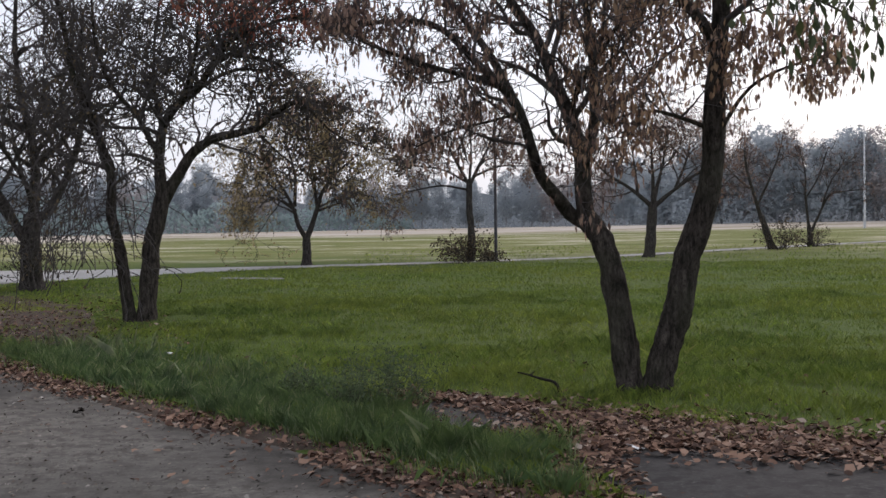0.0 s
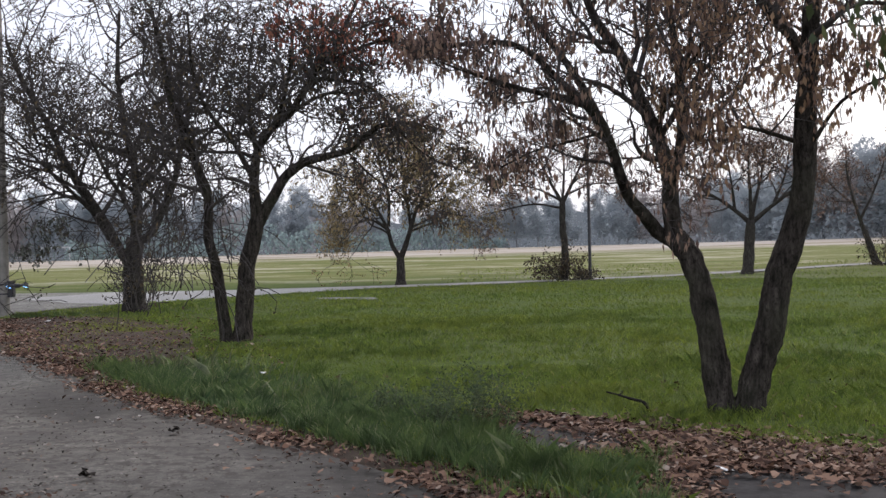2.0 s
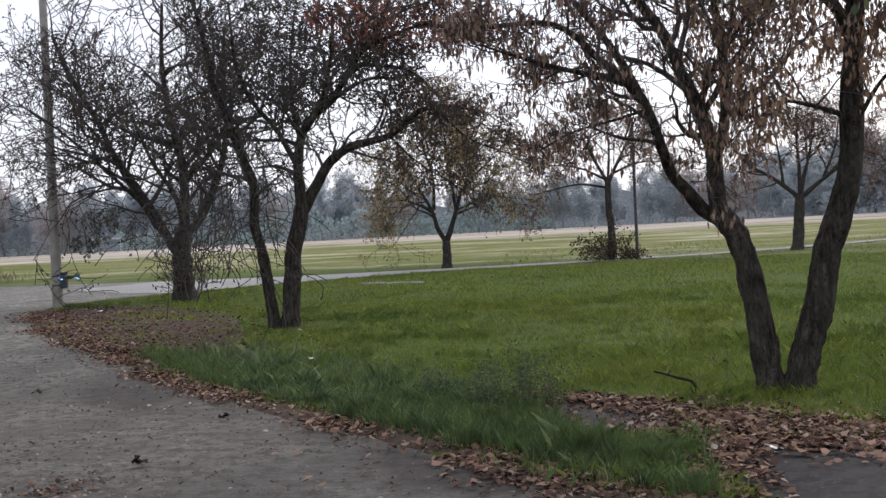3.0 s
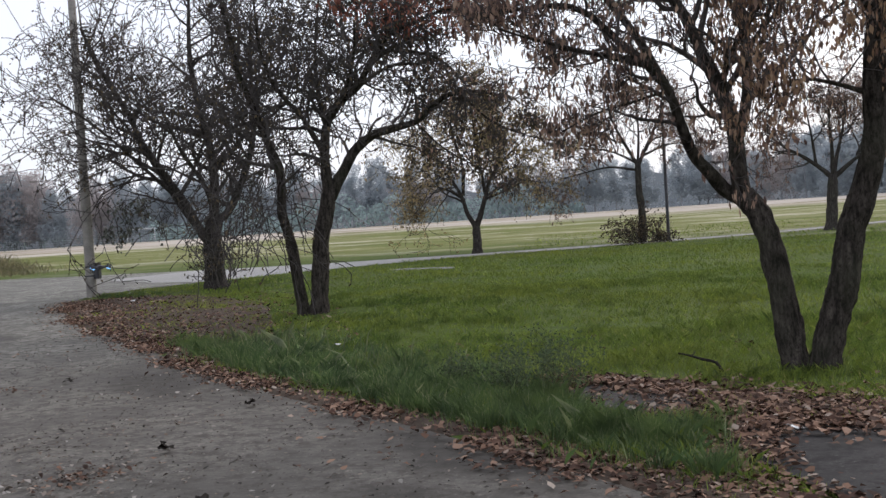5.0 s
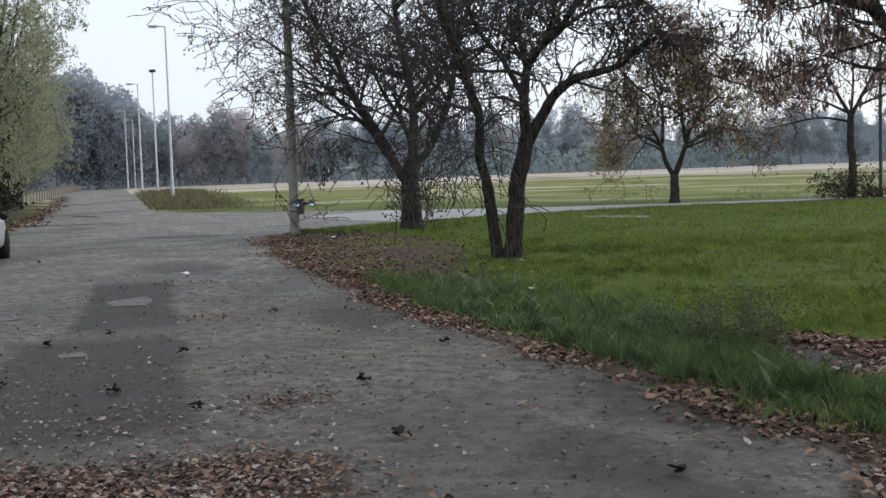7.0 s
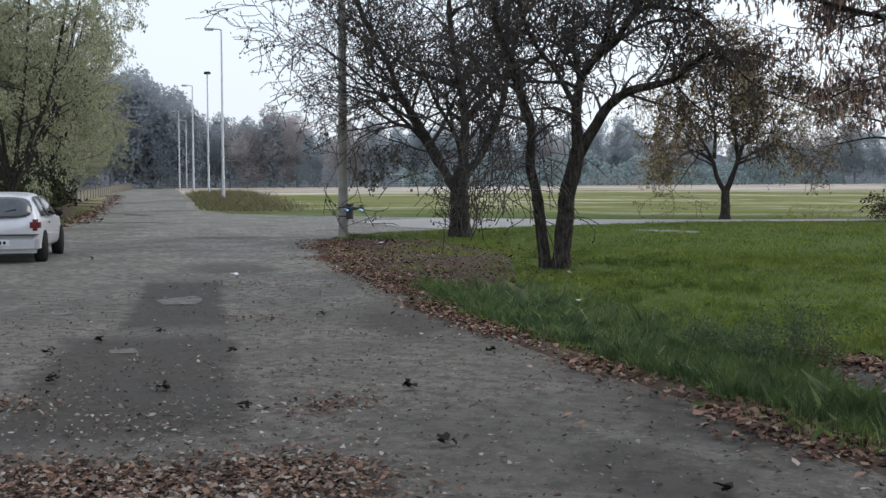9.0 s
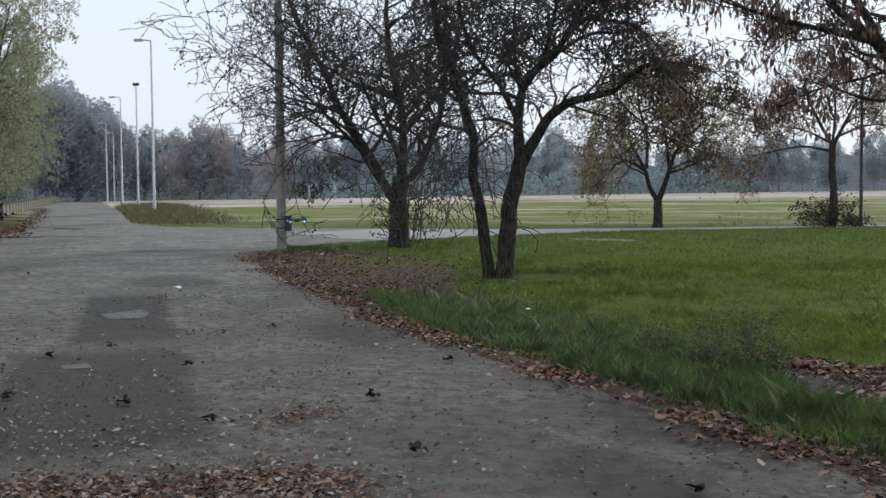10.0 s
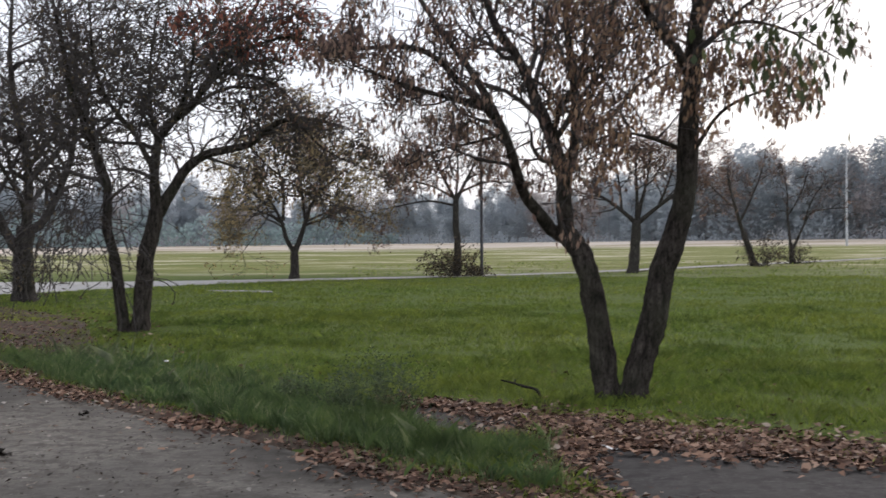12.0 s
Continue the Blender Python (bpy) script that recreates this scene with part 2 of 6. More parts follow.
def asphalt_material(name, dark, light, stains=()):
    """Worn asphalt; stains: damp blots as (x, y, reach along x, reach along y, turn), with a sixth value for straight-sided old repairs."""
    m, nt, b = mat(name, 0.88)
    grain = noise_node(nt, 55.0, 3)
    mid = noise_node(nt, 6.0, 5, rough=0.7)
    blot = noise_node(nt, 0.8, 6, rough=0.65)
    c = ramp(nt, grain, [(0.3, tuple(v * 0.7 for v in light)), (0.7, light)])
    # paler further along: some dust, and low-angle sheen put into the colour
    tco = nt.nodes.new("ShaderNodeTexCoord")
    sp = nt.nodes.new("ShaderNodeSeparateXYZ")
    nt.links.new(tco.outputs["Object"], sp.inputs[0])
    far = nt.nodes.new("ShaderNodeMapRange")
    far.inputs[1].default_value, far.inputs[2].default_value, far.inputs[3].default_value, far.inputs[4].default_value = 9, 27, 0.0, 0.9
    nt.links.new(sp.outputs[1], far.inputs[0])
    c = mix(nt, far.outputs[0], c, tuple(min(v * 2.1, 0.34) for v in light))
    c = mix(nt, ramp(nt, mid, [(0.42, (0.9, 0.9, 0.9)), (0.55, (0.0, 0.0, 0.0))]), c, dark)
    worn = noise_node(nt, 2.2, 6, (1.0, 1.4, 1.0), rough=0.72)
    c = mix(nt, ramp(nt, worn, [(0.52, (0, 0, 0)), (0.66, (0.35, 0.35, 0.35))]), c, tuple(v * 1.25 for v in light))
    speck = noise_node(nt, 17.0, 4, rough=0.7)
    c = mix(nt, ramp(nt, speck, [(0.57, (0, 0, 0)), (0.67, (0.8, 0.8, 0.8))]), c, tuple(v * 1.6 for v in light))
    crumb = noise_node(nt, 30.0, 2)
    c = mix(nt, ramp(nt, crumb, [(0.26, (0.85, 0.85, 0.85)), (0.36, (0, 0, 0))]), c, tuple(v * 0.5 for v in dark))
    c = mix(nt, ramp(nt, speck, [(0.28, (0.8, 0.8, 0.8)), (0.40, (0, 0, 0))]), c, tuple(v * 0.45 for v in dark))
    c = mix(nt, ramp(nt, blot, [(0.40, (0.65, 0.65, 0.65)), (0.6, (0.0, 0.0, 0.0))]), c, dark)
    wide = noise_node(nt, 0.21, 5, (1.0, 0.5, 1.0), rough=0.6)
    c = mix(nt, ramp(nt, wide, [(0.36, (0.6, 0.6, 0.6)), (0.5, (0.0, 0.0, 0.0))]), c, dark)
    damp = None
    for x, y, rx, ry, turn, *square in stains:
        tc = nt.nodes.new("ShaderNodeTexCoord")
        wob = nt.nodes.new("ShaderNodeVectorMath")
        wob.operation = 'MULTIPLY_ADD'
        nz = nt.nodes.new("ShaderNodeTexNoise")
        nz.inputs["Scale"].default_value, nz.inputs["Detail"].default_value = 1.6, 5
        nt.links.new(tc.outputs["Object"], nz.inputs["Vector"])
        nt.links.new(nz.outputs["Color"], wob.inputs[0])
        stray = 0.35 if square else 1.1
        wob.inputs[1].default_value = (stray, stray, 0)
        nt.links.new(tc.outputs["Object"], wob.inputs[2])
        mp = nt.nodes.new("ShaderNodeMapping")
        mp.vector_type = 'TEXTURE'
        mp.inputs["Location"].default_value = (x + stray / 2, y + stray / 2, 0)
        mp.inputs["Rotation"].default_value = (0, 0, radians(turn))
        mp.inputs["Scale"].default_value = (rx, ry, 50)
        nt.links.new(wob.outputs[0], mp.inputs["Vector"])
        ln = nt.nodes.new("ShaderNodeVectorMath")
        ln.operation = 'LENGTH'
        nt.links.new(mp.outputs[0], ln.inputs[0])
        far_out = ln.outputs["Value"]
        if square:
            ln.operation = 'ABSOLUTE'
            axes = nt.nodes.new("ShaderNodeSeparateXYZ")
            nt.links.new(ln.outputs["Vector"], axes.inputs[0])
            most = nt.nodes.new("ShaderNodeMath")
            most.operation = 'MAXIMUM'
            nt.links.new(axes.outputs[0], most.inputs[0])
            nt.links.new(axes.outputs[1], most.inputs[1])
            far_out = most.outputs[0]
        mr = nt.nodes.new("ShaderNodeMapRange")
        mr.inputs[1].default_value, mr.inputs[2].default_value, mr.inputs[3].default_value, mr.inputs[4].default_value = (0.84, 1.06, 0.72, 0.0) if square else (0.6, 1.15, 0.55, 0.0)
        nt.links.new(far_out, mr.inputs[0])
        if damp is None:
            damp = mr.outputs[0]
        else:
            mx = nt.nodes.new("ShaderNodeMath")
            mx.operation = 'MAXIMUM'
            nt.links.new(damp, mx.inputs[0])
            nt.links.new(mr.outputs[0], mx.inputs[1])
            damp = mx.outputs[0]
    if damp is not None:
        c = mix(nt, damp, c, tuple(v * 0.5 for v in dark))
    nt.links.new(c, b.inputs["Base Color"])
    nt.links.new(ramp(nt, blot, [(0.35, (0.7, 0.7, 0.7)), (0.6, (0.88, 0.88, 0.88))]), b.inputs["Roughness"])
    b.inputs["Specular IOR Level"].default_value = 0.15
    bump(nt, b, mid, 0.35, 0.012)
    return m


GROUND = ground_material()
STAINS = ((-5.6, 7.55, 0.85, 2.5, 33.4, 1), (-8.7, 12.6, 0.6, 3.0, 34, 1), (-0.97, 5.98, 0.5, 0.9, 45), (-4.9, 11.4, 0.5, 1.4, 40), (-1.1, 7.6, 0.35, 0.9, 45), (-1.1, 5.6, 0.35, 0.2, 0), (-11.2, 17.6, 0.9, 1.6, 40), (-17.4, 27.5, 1.6, 0.8, 20))
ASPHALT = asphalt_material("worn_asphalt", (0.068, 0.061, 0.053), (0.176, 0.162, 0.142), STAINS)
ASPHALT_PALE = asphalt_material("pale_asphalt", (0.27, 0.262, 0.245), (0.42, 0.408, 0.385))
ASPHALT_DARK = asphalt_material("damp_dark_asphalt", (0.02, 0.019, 0.019), (0.05, 0.048, 0.047))
DUST = asphalt_material("dusty_light_asphalt", (0.10, 0.094, 0.086), (0.19, 0.178, 0.16))
TRODDEN = asphalt_material("trodden_asphalt", (0.035, 0.032, 0.03), (0.078, 0.072, 0.067))
SOIL = simple("trodden_soil", (0.045, 0.034, 0.026), (0.10, 0.075, 0.058), 5.0)
CONCRETE = simple("weathered_concrete", (0.16, 0.15, 0.14), (0.36, 0.34, 0.31), 3.0)
GALV = simple("galvanised_steel", (0.38, 0.39, 0.40), (0.58, 0.59, 0.60), 2.0, 0.55, 0.3)
DARK_METAL = simple("dark_painted_metal", (0.03, 0.03, 0.035), (0.07, 0.07, 0.075), 8.0, 0.5, 0.4)
WHITE_PAINT = simple("white_paint", (0.6, 0.6, 0.6), (0.8, 0.8, 0.8), 4.0, 0.6)
GREEN_MESH = simple("green_coated_wire", (0.05, 0.08, 0.07), (0.10, 0.14, 0.12), 4.0, 0.6)

# ---- helpers for building ----
def part(name, data, material, parent=None, label=""):
    if isinstance(data, bmesh.types.BMesh):
        me = bpy.data.meshes.new(name)
        data.to_mesh(me)
        data.free()
    else:
        me = data
    if material and not me.materials:
        me.materials.append(material)
    ob = new(name, me)
    if parent:
        ob.parent = parent
    if label:
        tagged(ob, label)
    return ob


def mesh_from(name, verts, faces, smooth=True):
    me = bpy.data.meshes.new(name)
    me.from_pydata(verts, [], faces)
    if smooth:
        me.polygons.foreach_set("use_smooth", [True] * len(me.polygons))
    me.update()
    return me


def polys(name, v, size):
    """A mesh of many loose polygons with `size` corners each, from an array (n, size, 3)."""
    v = np.asarray(v, dtype=np.float32)
    n = len(v)
    me = bpy.data.meshes.new(name)
    me.vertices.add(n * size)
    me.vertices.foreach_set("co", v.ravel())
    me.loops.add(n * size)
    me.loops.foreach_set("vertex_index", np.arange(n * size, dtype=np.int32))
    me.polygons.add(n)
    me.polygons.foreach_set("loop_start", np.arange(0, n * size, size, dtype=np.int32))
    me.polygons.foreach_set("loop_total", np.full(n, size, dtype=np.int32))
    me.update(calc_edges=True)
    return me


def empty(name, place=(0, 0, 0), **tags):
    ob = new(name)
    ob.location = place
    return tagged(ob, **tags)


def box(bm, x0, x1, y0, y1, z0, z1, bevel=0.0):
    vs = [bm.verts.new((x, y, z)) for x in (x0, x1) for y in (y0, y1) for z in (z0, z1)]
    fs = [bm.faces.new([vs[i] for i in q]) for q in ((0, 1, 3, 2), (4, 6, 7, 5), (0, 4, 5, 1), (2, 3, 7, 6), (0, 2, 6, 4), (1, 5, 7, 3))]
    if bevel:
        es = list({e for f in fs for e in f.edges})
        bmesh.ops.bevel(bm, geom=es, offset=bevel, segments=2, affect='EDGES')
    return bm


class Tubes:
    """Collects tapered tubes into one mesh."""

    def __init__(self):
        self.v, self.f = [], []

    def add(self, pts, radii, sides=5, knobbly=0.0, cap=True):
        pts = [Vector(p) for p in pts]
        base, rings = len(self.v), len(pts)
        for i, p in enumerate(pts):
            d = (pts[min(i + 1, rings - 1)] - pts[max(i - 1, 0)])
            d = d.normalized() if d.length > 1e-6 else Vector((0, 0, 1))
            a = d.cross(Vector((0.31, 0.95, 0.05)))
            a = a.normalized() if a.length > 1e-3 else Vector((1, 0, 0))
            b = d.cross(a)
            for k in range(sides):
                an = 2 * math.pi * k / sides
                w = a * math.cos(an) + b * math.sin(an)
                r = radii[i]
                if knobbly:
                    q = p + w * r
                    r *= 1 + knobbly * (0.8 * noise.noise((q.x * 22, q.y * 22, q.z * 4.5)) + 0.8 * noise.noise((q.x * 4, q.y * 4, q.z * 2.5)) + 0.35 * noise.noise((q.x * 45, q.y * 45, q.z * 14)))
                self.v.append(p + w * r)
        for i in range(rings - 1):
            for k in range(sides):
                a0, b0 = base + i * sides + k, base + i * sides + (k + 1) % sides
                self.f.append((a0, b0, b0 + sides, a0 + sides))
        if cap:
            self.f.append(tuple(base + (rings - 1) * sides + k for k in range(sides)))

    def mesh(self, name):
        return mesh_from(name, self.v, self.f)


def smooth_line(pts, step):
    """Catmull-Rom through the points, with a ring about every `step` metres."""
    p = [Vector(q) for q in pts]
    p = [p[0] * 2 - p[1]] + p + [p[-1] * 2 - p[-2]]
    out = []
    for i in range(1, len(p) - 2):
        n = max(1, round((p[i + 1] - p[i]).length / step))
        for k in range(n):
            t = k / n
            out.append(0.5 * ((2 * p[i]) + (p[i + 1] - p[i - 1]) * t + (2 * p[i - 1] - 5 * p[i] + 4 * p[i + 1] - p[i + 2]) * t * t
                              + (3 * p[i] - p[i - 1] - 3 * p[i + 1] + p[i + 2]) * t ** 3))
    out.append(p[-2])
    return out


def leaf_quads(rng, places, length, width, hang, spread=0.06):
    """Small bent leaves near the places: (n, 4, 3) pointed quads. hang: 0 any way, 1 straight down."""
    p = np.asarray(places, float)
    n = len(p)
    if not n:
        return np.zeros((0, 4, 3))
    p = p + rng.normal(0, spread, (n, 3))
    d = rng.normal(0, 1, (n, 3)) * (1 - hang) + np.array([0, 0, -1.0]) * hang * 1.6
    d /= np.linalg.norm(d, axis=1, keepdims=True)
    s = np.cross(d, rng.normal(0, 1, (n, 3)))
    s /= np.linalg.norm(s, axis=1, keepdims=True) + 1e-9
    u = np.cross(d, s)
    le = length * rng.uniform(0.6, 1.3, (n, 1))
    wi = width * rng.uniform(0.6, 1.3, (n, 1))
    return np.stack([p, p + d * le * 0.45 + s * wi * 0.5 + u * wi * 0.2, p + d * le, p + d * le * 0.5 - s * wi * 0.5 + u * wi * 0.2], 1)


class Grower:
    """Grows limbs, branches and twigs of one tree; remembers where leaves may sit."""

    def __init__(self, seed, droop=0.0, wild=0.25, sub=(7, 5), thin=0.0035):
        self.rng, self.droop, self.wild, self.sub, self.thin = random.Random(seed), droop, wild, sub, thin
        self.limbs, self.twigs, self.tips = [], Tubes(), []

    def limb(self, pts, r0, r1, sides=9, step=0.16, knobbly=0.12):
        line = smooth_line(pts, step)
        n = len(line)
        rad = [r0 + (r1 - r0) * (i / (n - 1)) ** 0.8 for i in range(n)]
        tb = Tubes()
        tb.add(line, rad, sides, knobbly)
        self.limbs.append(tb)
        return line, rad

    def flare(self, rad, k=0.35, rings=4):
        return [r * (1 + k * max(0, 1 - i / rings) ** 2) for i, r in enumerate(rad)]

    def branch(self, p, d, length, r, level, levels=3, kids=5, up=0.15):
        rng = self.rng
        n = 7 if level == 1 else 5 if level == 2 else 4
        pts, q, d = [p], Vector(p), d.normalized()
        for i in range(n):
            jit = Vector((rng.gauss(0, 1), rng.gauss(0, 1), rng.gauss(0, 1))) * self.wild
            d = (d + jit + Vector((0, 0, up if level < 3 else up * 0.3)) - Vector((0, 0, self.droop * (i / n)))).normalized()
            q = q + d * (length / n)
            pts.append(q)
        rad = [max(r * (1 - 0.85 * i / n), self.thin) for i in range(n + 1)]
        self.twigs.add(pts, rad, 5 if level == 1 else 3, cap=False)
        if level >= levels:
            self.tips.extend(pts[1:])
            return
        if level == levels - 1:
            self.tips.extend(pts[3:])
        self.spawn(pts, rad, length * 0.58, level + 1, levels, self.sub[level - 1], up)

    def spawn(self, line, rad, length, level, levels=3, kids=5, up=0.15, start=0.2, spread=0.9):
        rng = self.rng
        n = len(line)
        for k in range(kids):
            f = start + (1 - start) * (k + rng.random()) / kids
            i = min(int(f * (n - 1)), n - 2)
            along = (line[i + 1] - line[i]).normalized()
            side = along.cross(Vector((rng.gauss(0, 1), rng.gauss(0, 1), rng.gauss(0, 1)))).normalized()
            d = along * rng.uniform(0.35, 0.8) + side * spread
            t = (f * (n - 1)) - i
            self.branch(line[i].lerp(line[i + 1], t), d, length * rng.uniform(0.6, 1.25) * (1.15 - 0.4 * f), min(rad[i] * 0.6, 0.026 * length), level, levels, kids, up)

    def finish(self, tree, bark, twig, leaf_sets, seed):
        rng = np.random.default_rng(seed)
        for tb in self.limbs:
            part("limb", tb.mesh("limb"), bark, tree)
        if self.twigs.v:
            tagged(part("twigwork", self.twigs.mesh("twigwork"), twig, tree), kind="stuff")
        tips = np.array([tuple(t) for t in self.tips])
        for name, count, le, wi, hang, material, label, keep in leaf_sets:
            pool = tips if keep is None else tips[keep(tips)]
            if len(pool) == 0:
                continue
            at = pool[rng.integers(0, len(pool), count)]
            tagged(part(name, polys(name, leaf_quads(rng, at, le, wi, hang), 4), material, tree, label), kind="stuff")

# ---- the lie of the land ----
def rise(x, y):
    """Height of the land: flat round the road, rising a little beyond fifty metres, more to the east."""
    x, y = np.asarray(x, float), np.asarray(y, float)
    r = np.hypot(x, y)
    far = np.clip((r - 55) / 95, 0, 1)
    east = np.interp(np.clip(x * 150 / np.maximum(r, 1), -150, 150), [-95, -45, 50], [0.5, 0.95, 1.55])
    return far * np.where(y > 0, east, 0.5)


ROAD_EDGE = [(3.2, 1.5), (2.0, 3.6), (1.13, 5.17), (0.33, 6.26), (-0.47, 7.22), (-1.06, 7.99), (-1.75, 8.66), (-2.86, 10.06), (-4.09, 11.49), (-5.35, 13.06), (-7.17, 15.72),
             (-8.89, 17.96), (-10.51, 20.29), (-12.84, 24.14), (-14.37, 27.16), (-14.9, 30.09), (-14.81, 32.01), (-13.73, 34.75), (-12.24, 38.0), (-10.35, 40.41), (-6.07, 44.93), (-0.15, 48.5),
             (5.24, 52.24), (15.26, 60.36), (26.87, 68.52), (60.0, 96.0)]
FAR_EDGE = [(62.0, 101.0), (28.83, 71.48), (16.52, 63.24), (5.68, 54.93), (-0.13, 51.0), (-6.55, 48.03), (-12.46, 46.21), (-18.56, 46.33), (-24.13, 47.23), (-30.31, 48.28), (-33.17, 50.23), (-36.12, 53.58),
            (-50.66, 73.91), (-95.61, 135.48), (-113.92, 160.66), (-122.11, 154.35), (-93.62, 120.25), (-69.52, 87.54), (-41.25, 50.9), (-29.15, 34.54), (-23.16, 22.86), (-17.5, 12.0), (-13.5, 4.0), (-8.0, -6.0), (-7.0, -25.0), (8.0, -25.0), (6.5, -6.0)]
BAY = [(0.8, 8.09), (1.27, 8.29), (1.88, 8.19), (2.49, 7.82), (3.29, 6.97), (4.4, 6.0), (6.2, 4.2), (6.6, 1.6), (4.2, 2.2), (2.6, 3.8), (1.55, 5.36), (0.99, 6.76)]
DIRT = [(-0.39, 9.82), (-0.21, 10.22), (0.12, 10.13), (0.42, 9.78), (0.66, 9.24), (0.61, 8.74), (0.26, 8.58), (0.01, 8.58), (-0.1, 8.93)]


def fringe(pts, amp, step):
    """The outline with points every few decimetres, wandering a little."""
    out = []
    for (ax, ay), (bx, by) in zip(pts, pts[1:] + pts[:1]):
        ln = math.hypot(bx - ax, by - ay)
        near = min(math.hypot(ax, ay), math.hypot(bx, by))
        n = max(1, min(60, round(ln / max(step, near * 0.03))))
        for k in range(n):
            t = k / n
            x, y = ax + (bx - ax) * t, ay + (by - ay) * t
            out.append((x + amp * noise.noise((x * 1.7, y * 1.7, 0.3)), y + amp * noise.noise((x * 1.7, y * 1.7, 7.7))))
    return out


ROAD = fringe(ROAD_EDGE + FAR_EDGE, 0.16, 0.25)
BAY_F, DIRT_F = fringe(BAY, 0.12, 0.2), fringe(DIRT, 0.1, 0.15)


def inside(poly, x, y):
    x, y = np.asarray(x, float), np.asarray(y, float)
    hit = np.zeros(x.shape, bool)
    for (ax, ay), (bx, by) in zip(poly, poly[1:] + poly[:1]):
        if ay == by:
            continue
        hit ^= ((ay > y) != (by > y)) & (x < (bx - ax) * (y - ay) / (by - ay) + ax)
    return hit


def edge_distance(poly, x, y):
    x, y = np.asarray(x, float), np.asarray(y, float)
    best = np.full(x.shape, 1e9)
    for (ax, ay), (bx, by) in zip(poly, poly[1:] + poly[:1]):
        dx, dy = bx - ax, by - ay
        t = np.clip(((x - ax) * dx + (y - ay) * dy) / (dx * dx + dy * dy + 1e-12), 0, 1)
        best = np.minimum(best, np.hypot(x - ax - t * dx, y - ay - t * dy))
    return best


PAVED = (ROAD, BAY_F)


def bumps(x, y):
    return np.array([0.05 * noise.noise((a * 0.5, b * 0.5, 2.0)) + 0.025 * noise.noise((a * 1.9, b * 1.9, 5.0)) for a, b in zip(np.ravel(x), np.ravel(y))]).reshape(np.shape(x))


def land(x, y):
    """Height of the soil: a few centimetres above the asphalt, sunk under it."""
    x, y = np.asarray(x, float), np.asarray(y, float)
    d = np.full(x.shape, 1e9)
    under = np.zeros(x.shape, bool)
    for p in PAVED + (DIRT_F,):
        d = np.minimum(d, edge_distance(p, x, y))
        under |= inside(p, x, y)
    up = np.clip(d / 1.2, 0, 1)
    return rise(x, y) + np.where(under, -0.06, 0.004 + up * (0.012 + 0.7 * bumps(x, y)))


def build_ground():
    xs = np.unique(np.concatenate([np.arange(-30, 30, 0.5), np.arange(-150, 150, 5.0), [-2500, -1200, -600, -350, -250, -190, 190, 250, 350, 600, 1200, 2500]]))
    ys = np.unique(np.concatenate([np.arange(4, 46, 0.5), np.arange(46, 80, 1.5), np.arange(80, 200, 5.0), [-2500, -800, -200, -60, -20, -6, 0, 220, 260, 320, 450, 700, 1300, 2500]]))
    gx, gy = np.meshgrid(xs, ys)
    gz = land(gx, gy)
    nx = len(xs)
    v = np.stack([gx, gy, gz], -1).reshape(-1, 3).tolist()
    f = [(j * nx + i, j * nx + i + 1, (j + 1) * nx + i + 1, (j + 1) * nx + i) for j in range(len(ys) - 1) for i in range(nx - 1)]
    ob = part("ground", mesh_from("ground", v, f), GROUND)
    return tagged(ob, "green meadow ground fading into pale mown field", "ground", kind="structure")


def paved(name, outline, material, lift, label, category, grid):
    from mathutils import geometry
    pts = [Vector(p) for p in outline]
    n = len(pts)
    x, y = grid
    ok = inside(outline, x, y) & (edge_distance(outline, x, y) > 0.15)
    pts += [Vector((a, b)) for a, b in zip(x[ok], y[ok])]
    vs, es, fs, *_ = geometry.delaunay_2d_cdt(pts, [(i, (i + 1) % n) for i in range(n)], [], 1, 1e-4)
    co = np.array([(p.x, p.y) for p in vs])
    z = rise(co[:, 0], co[:, 1]) + lift
    near = np.hypot(co[:, 0], co[:, 1]) < 40
    z[near] += [0.012 * noise.noise((a * 0.4, b * 0.4, 1.0)) for a, b in co[near]]
    me = mesh_from(name, [(a, b, c) for (a, b), c in zip(co.tolist(), z.tolist())], [tuple(f) for f in fs])
    return tagged(part(name, me, material), label, category, kind="structure")


build_ground()
_gx, _gy = [a.ravel() for a in np.meshgrid(np.concatenate([np.arange(-40, 30, 1.5), np.arange(-120, -40, 8.0)]), np.concatenate([np.arange(-24, 60, 1.5), np.arange(60, 165, 8.0)]))]
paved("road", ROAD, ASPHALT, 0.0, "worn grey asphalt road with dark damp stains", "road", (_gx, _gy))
_gx, _gy = [a.ravel() for a in np.meshgrid(np.arange(0, 7, 0.5), np.arange(1, 9, 0.5))]
paved("pavement", BAY_F, ASPHALT_DARK, 0.012, "patch of dark old asphalt strewn with leaves", "pavement", (_gx, _gy))
paved("pavement", DIRT_F, TRODDEN, 0.016, "bare patch of trodden asphalt between grass and leaves", "pavement", (_gx - 1, _gy + 4))

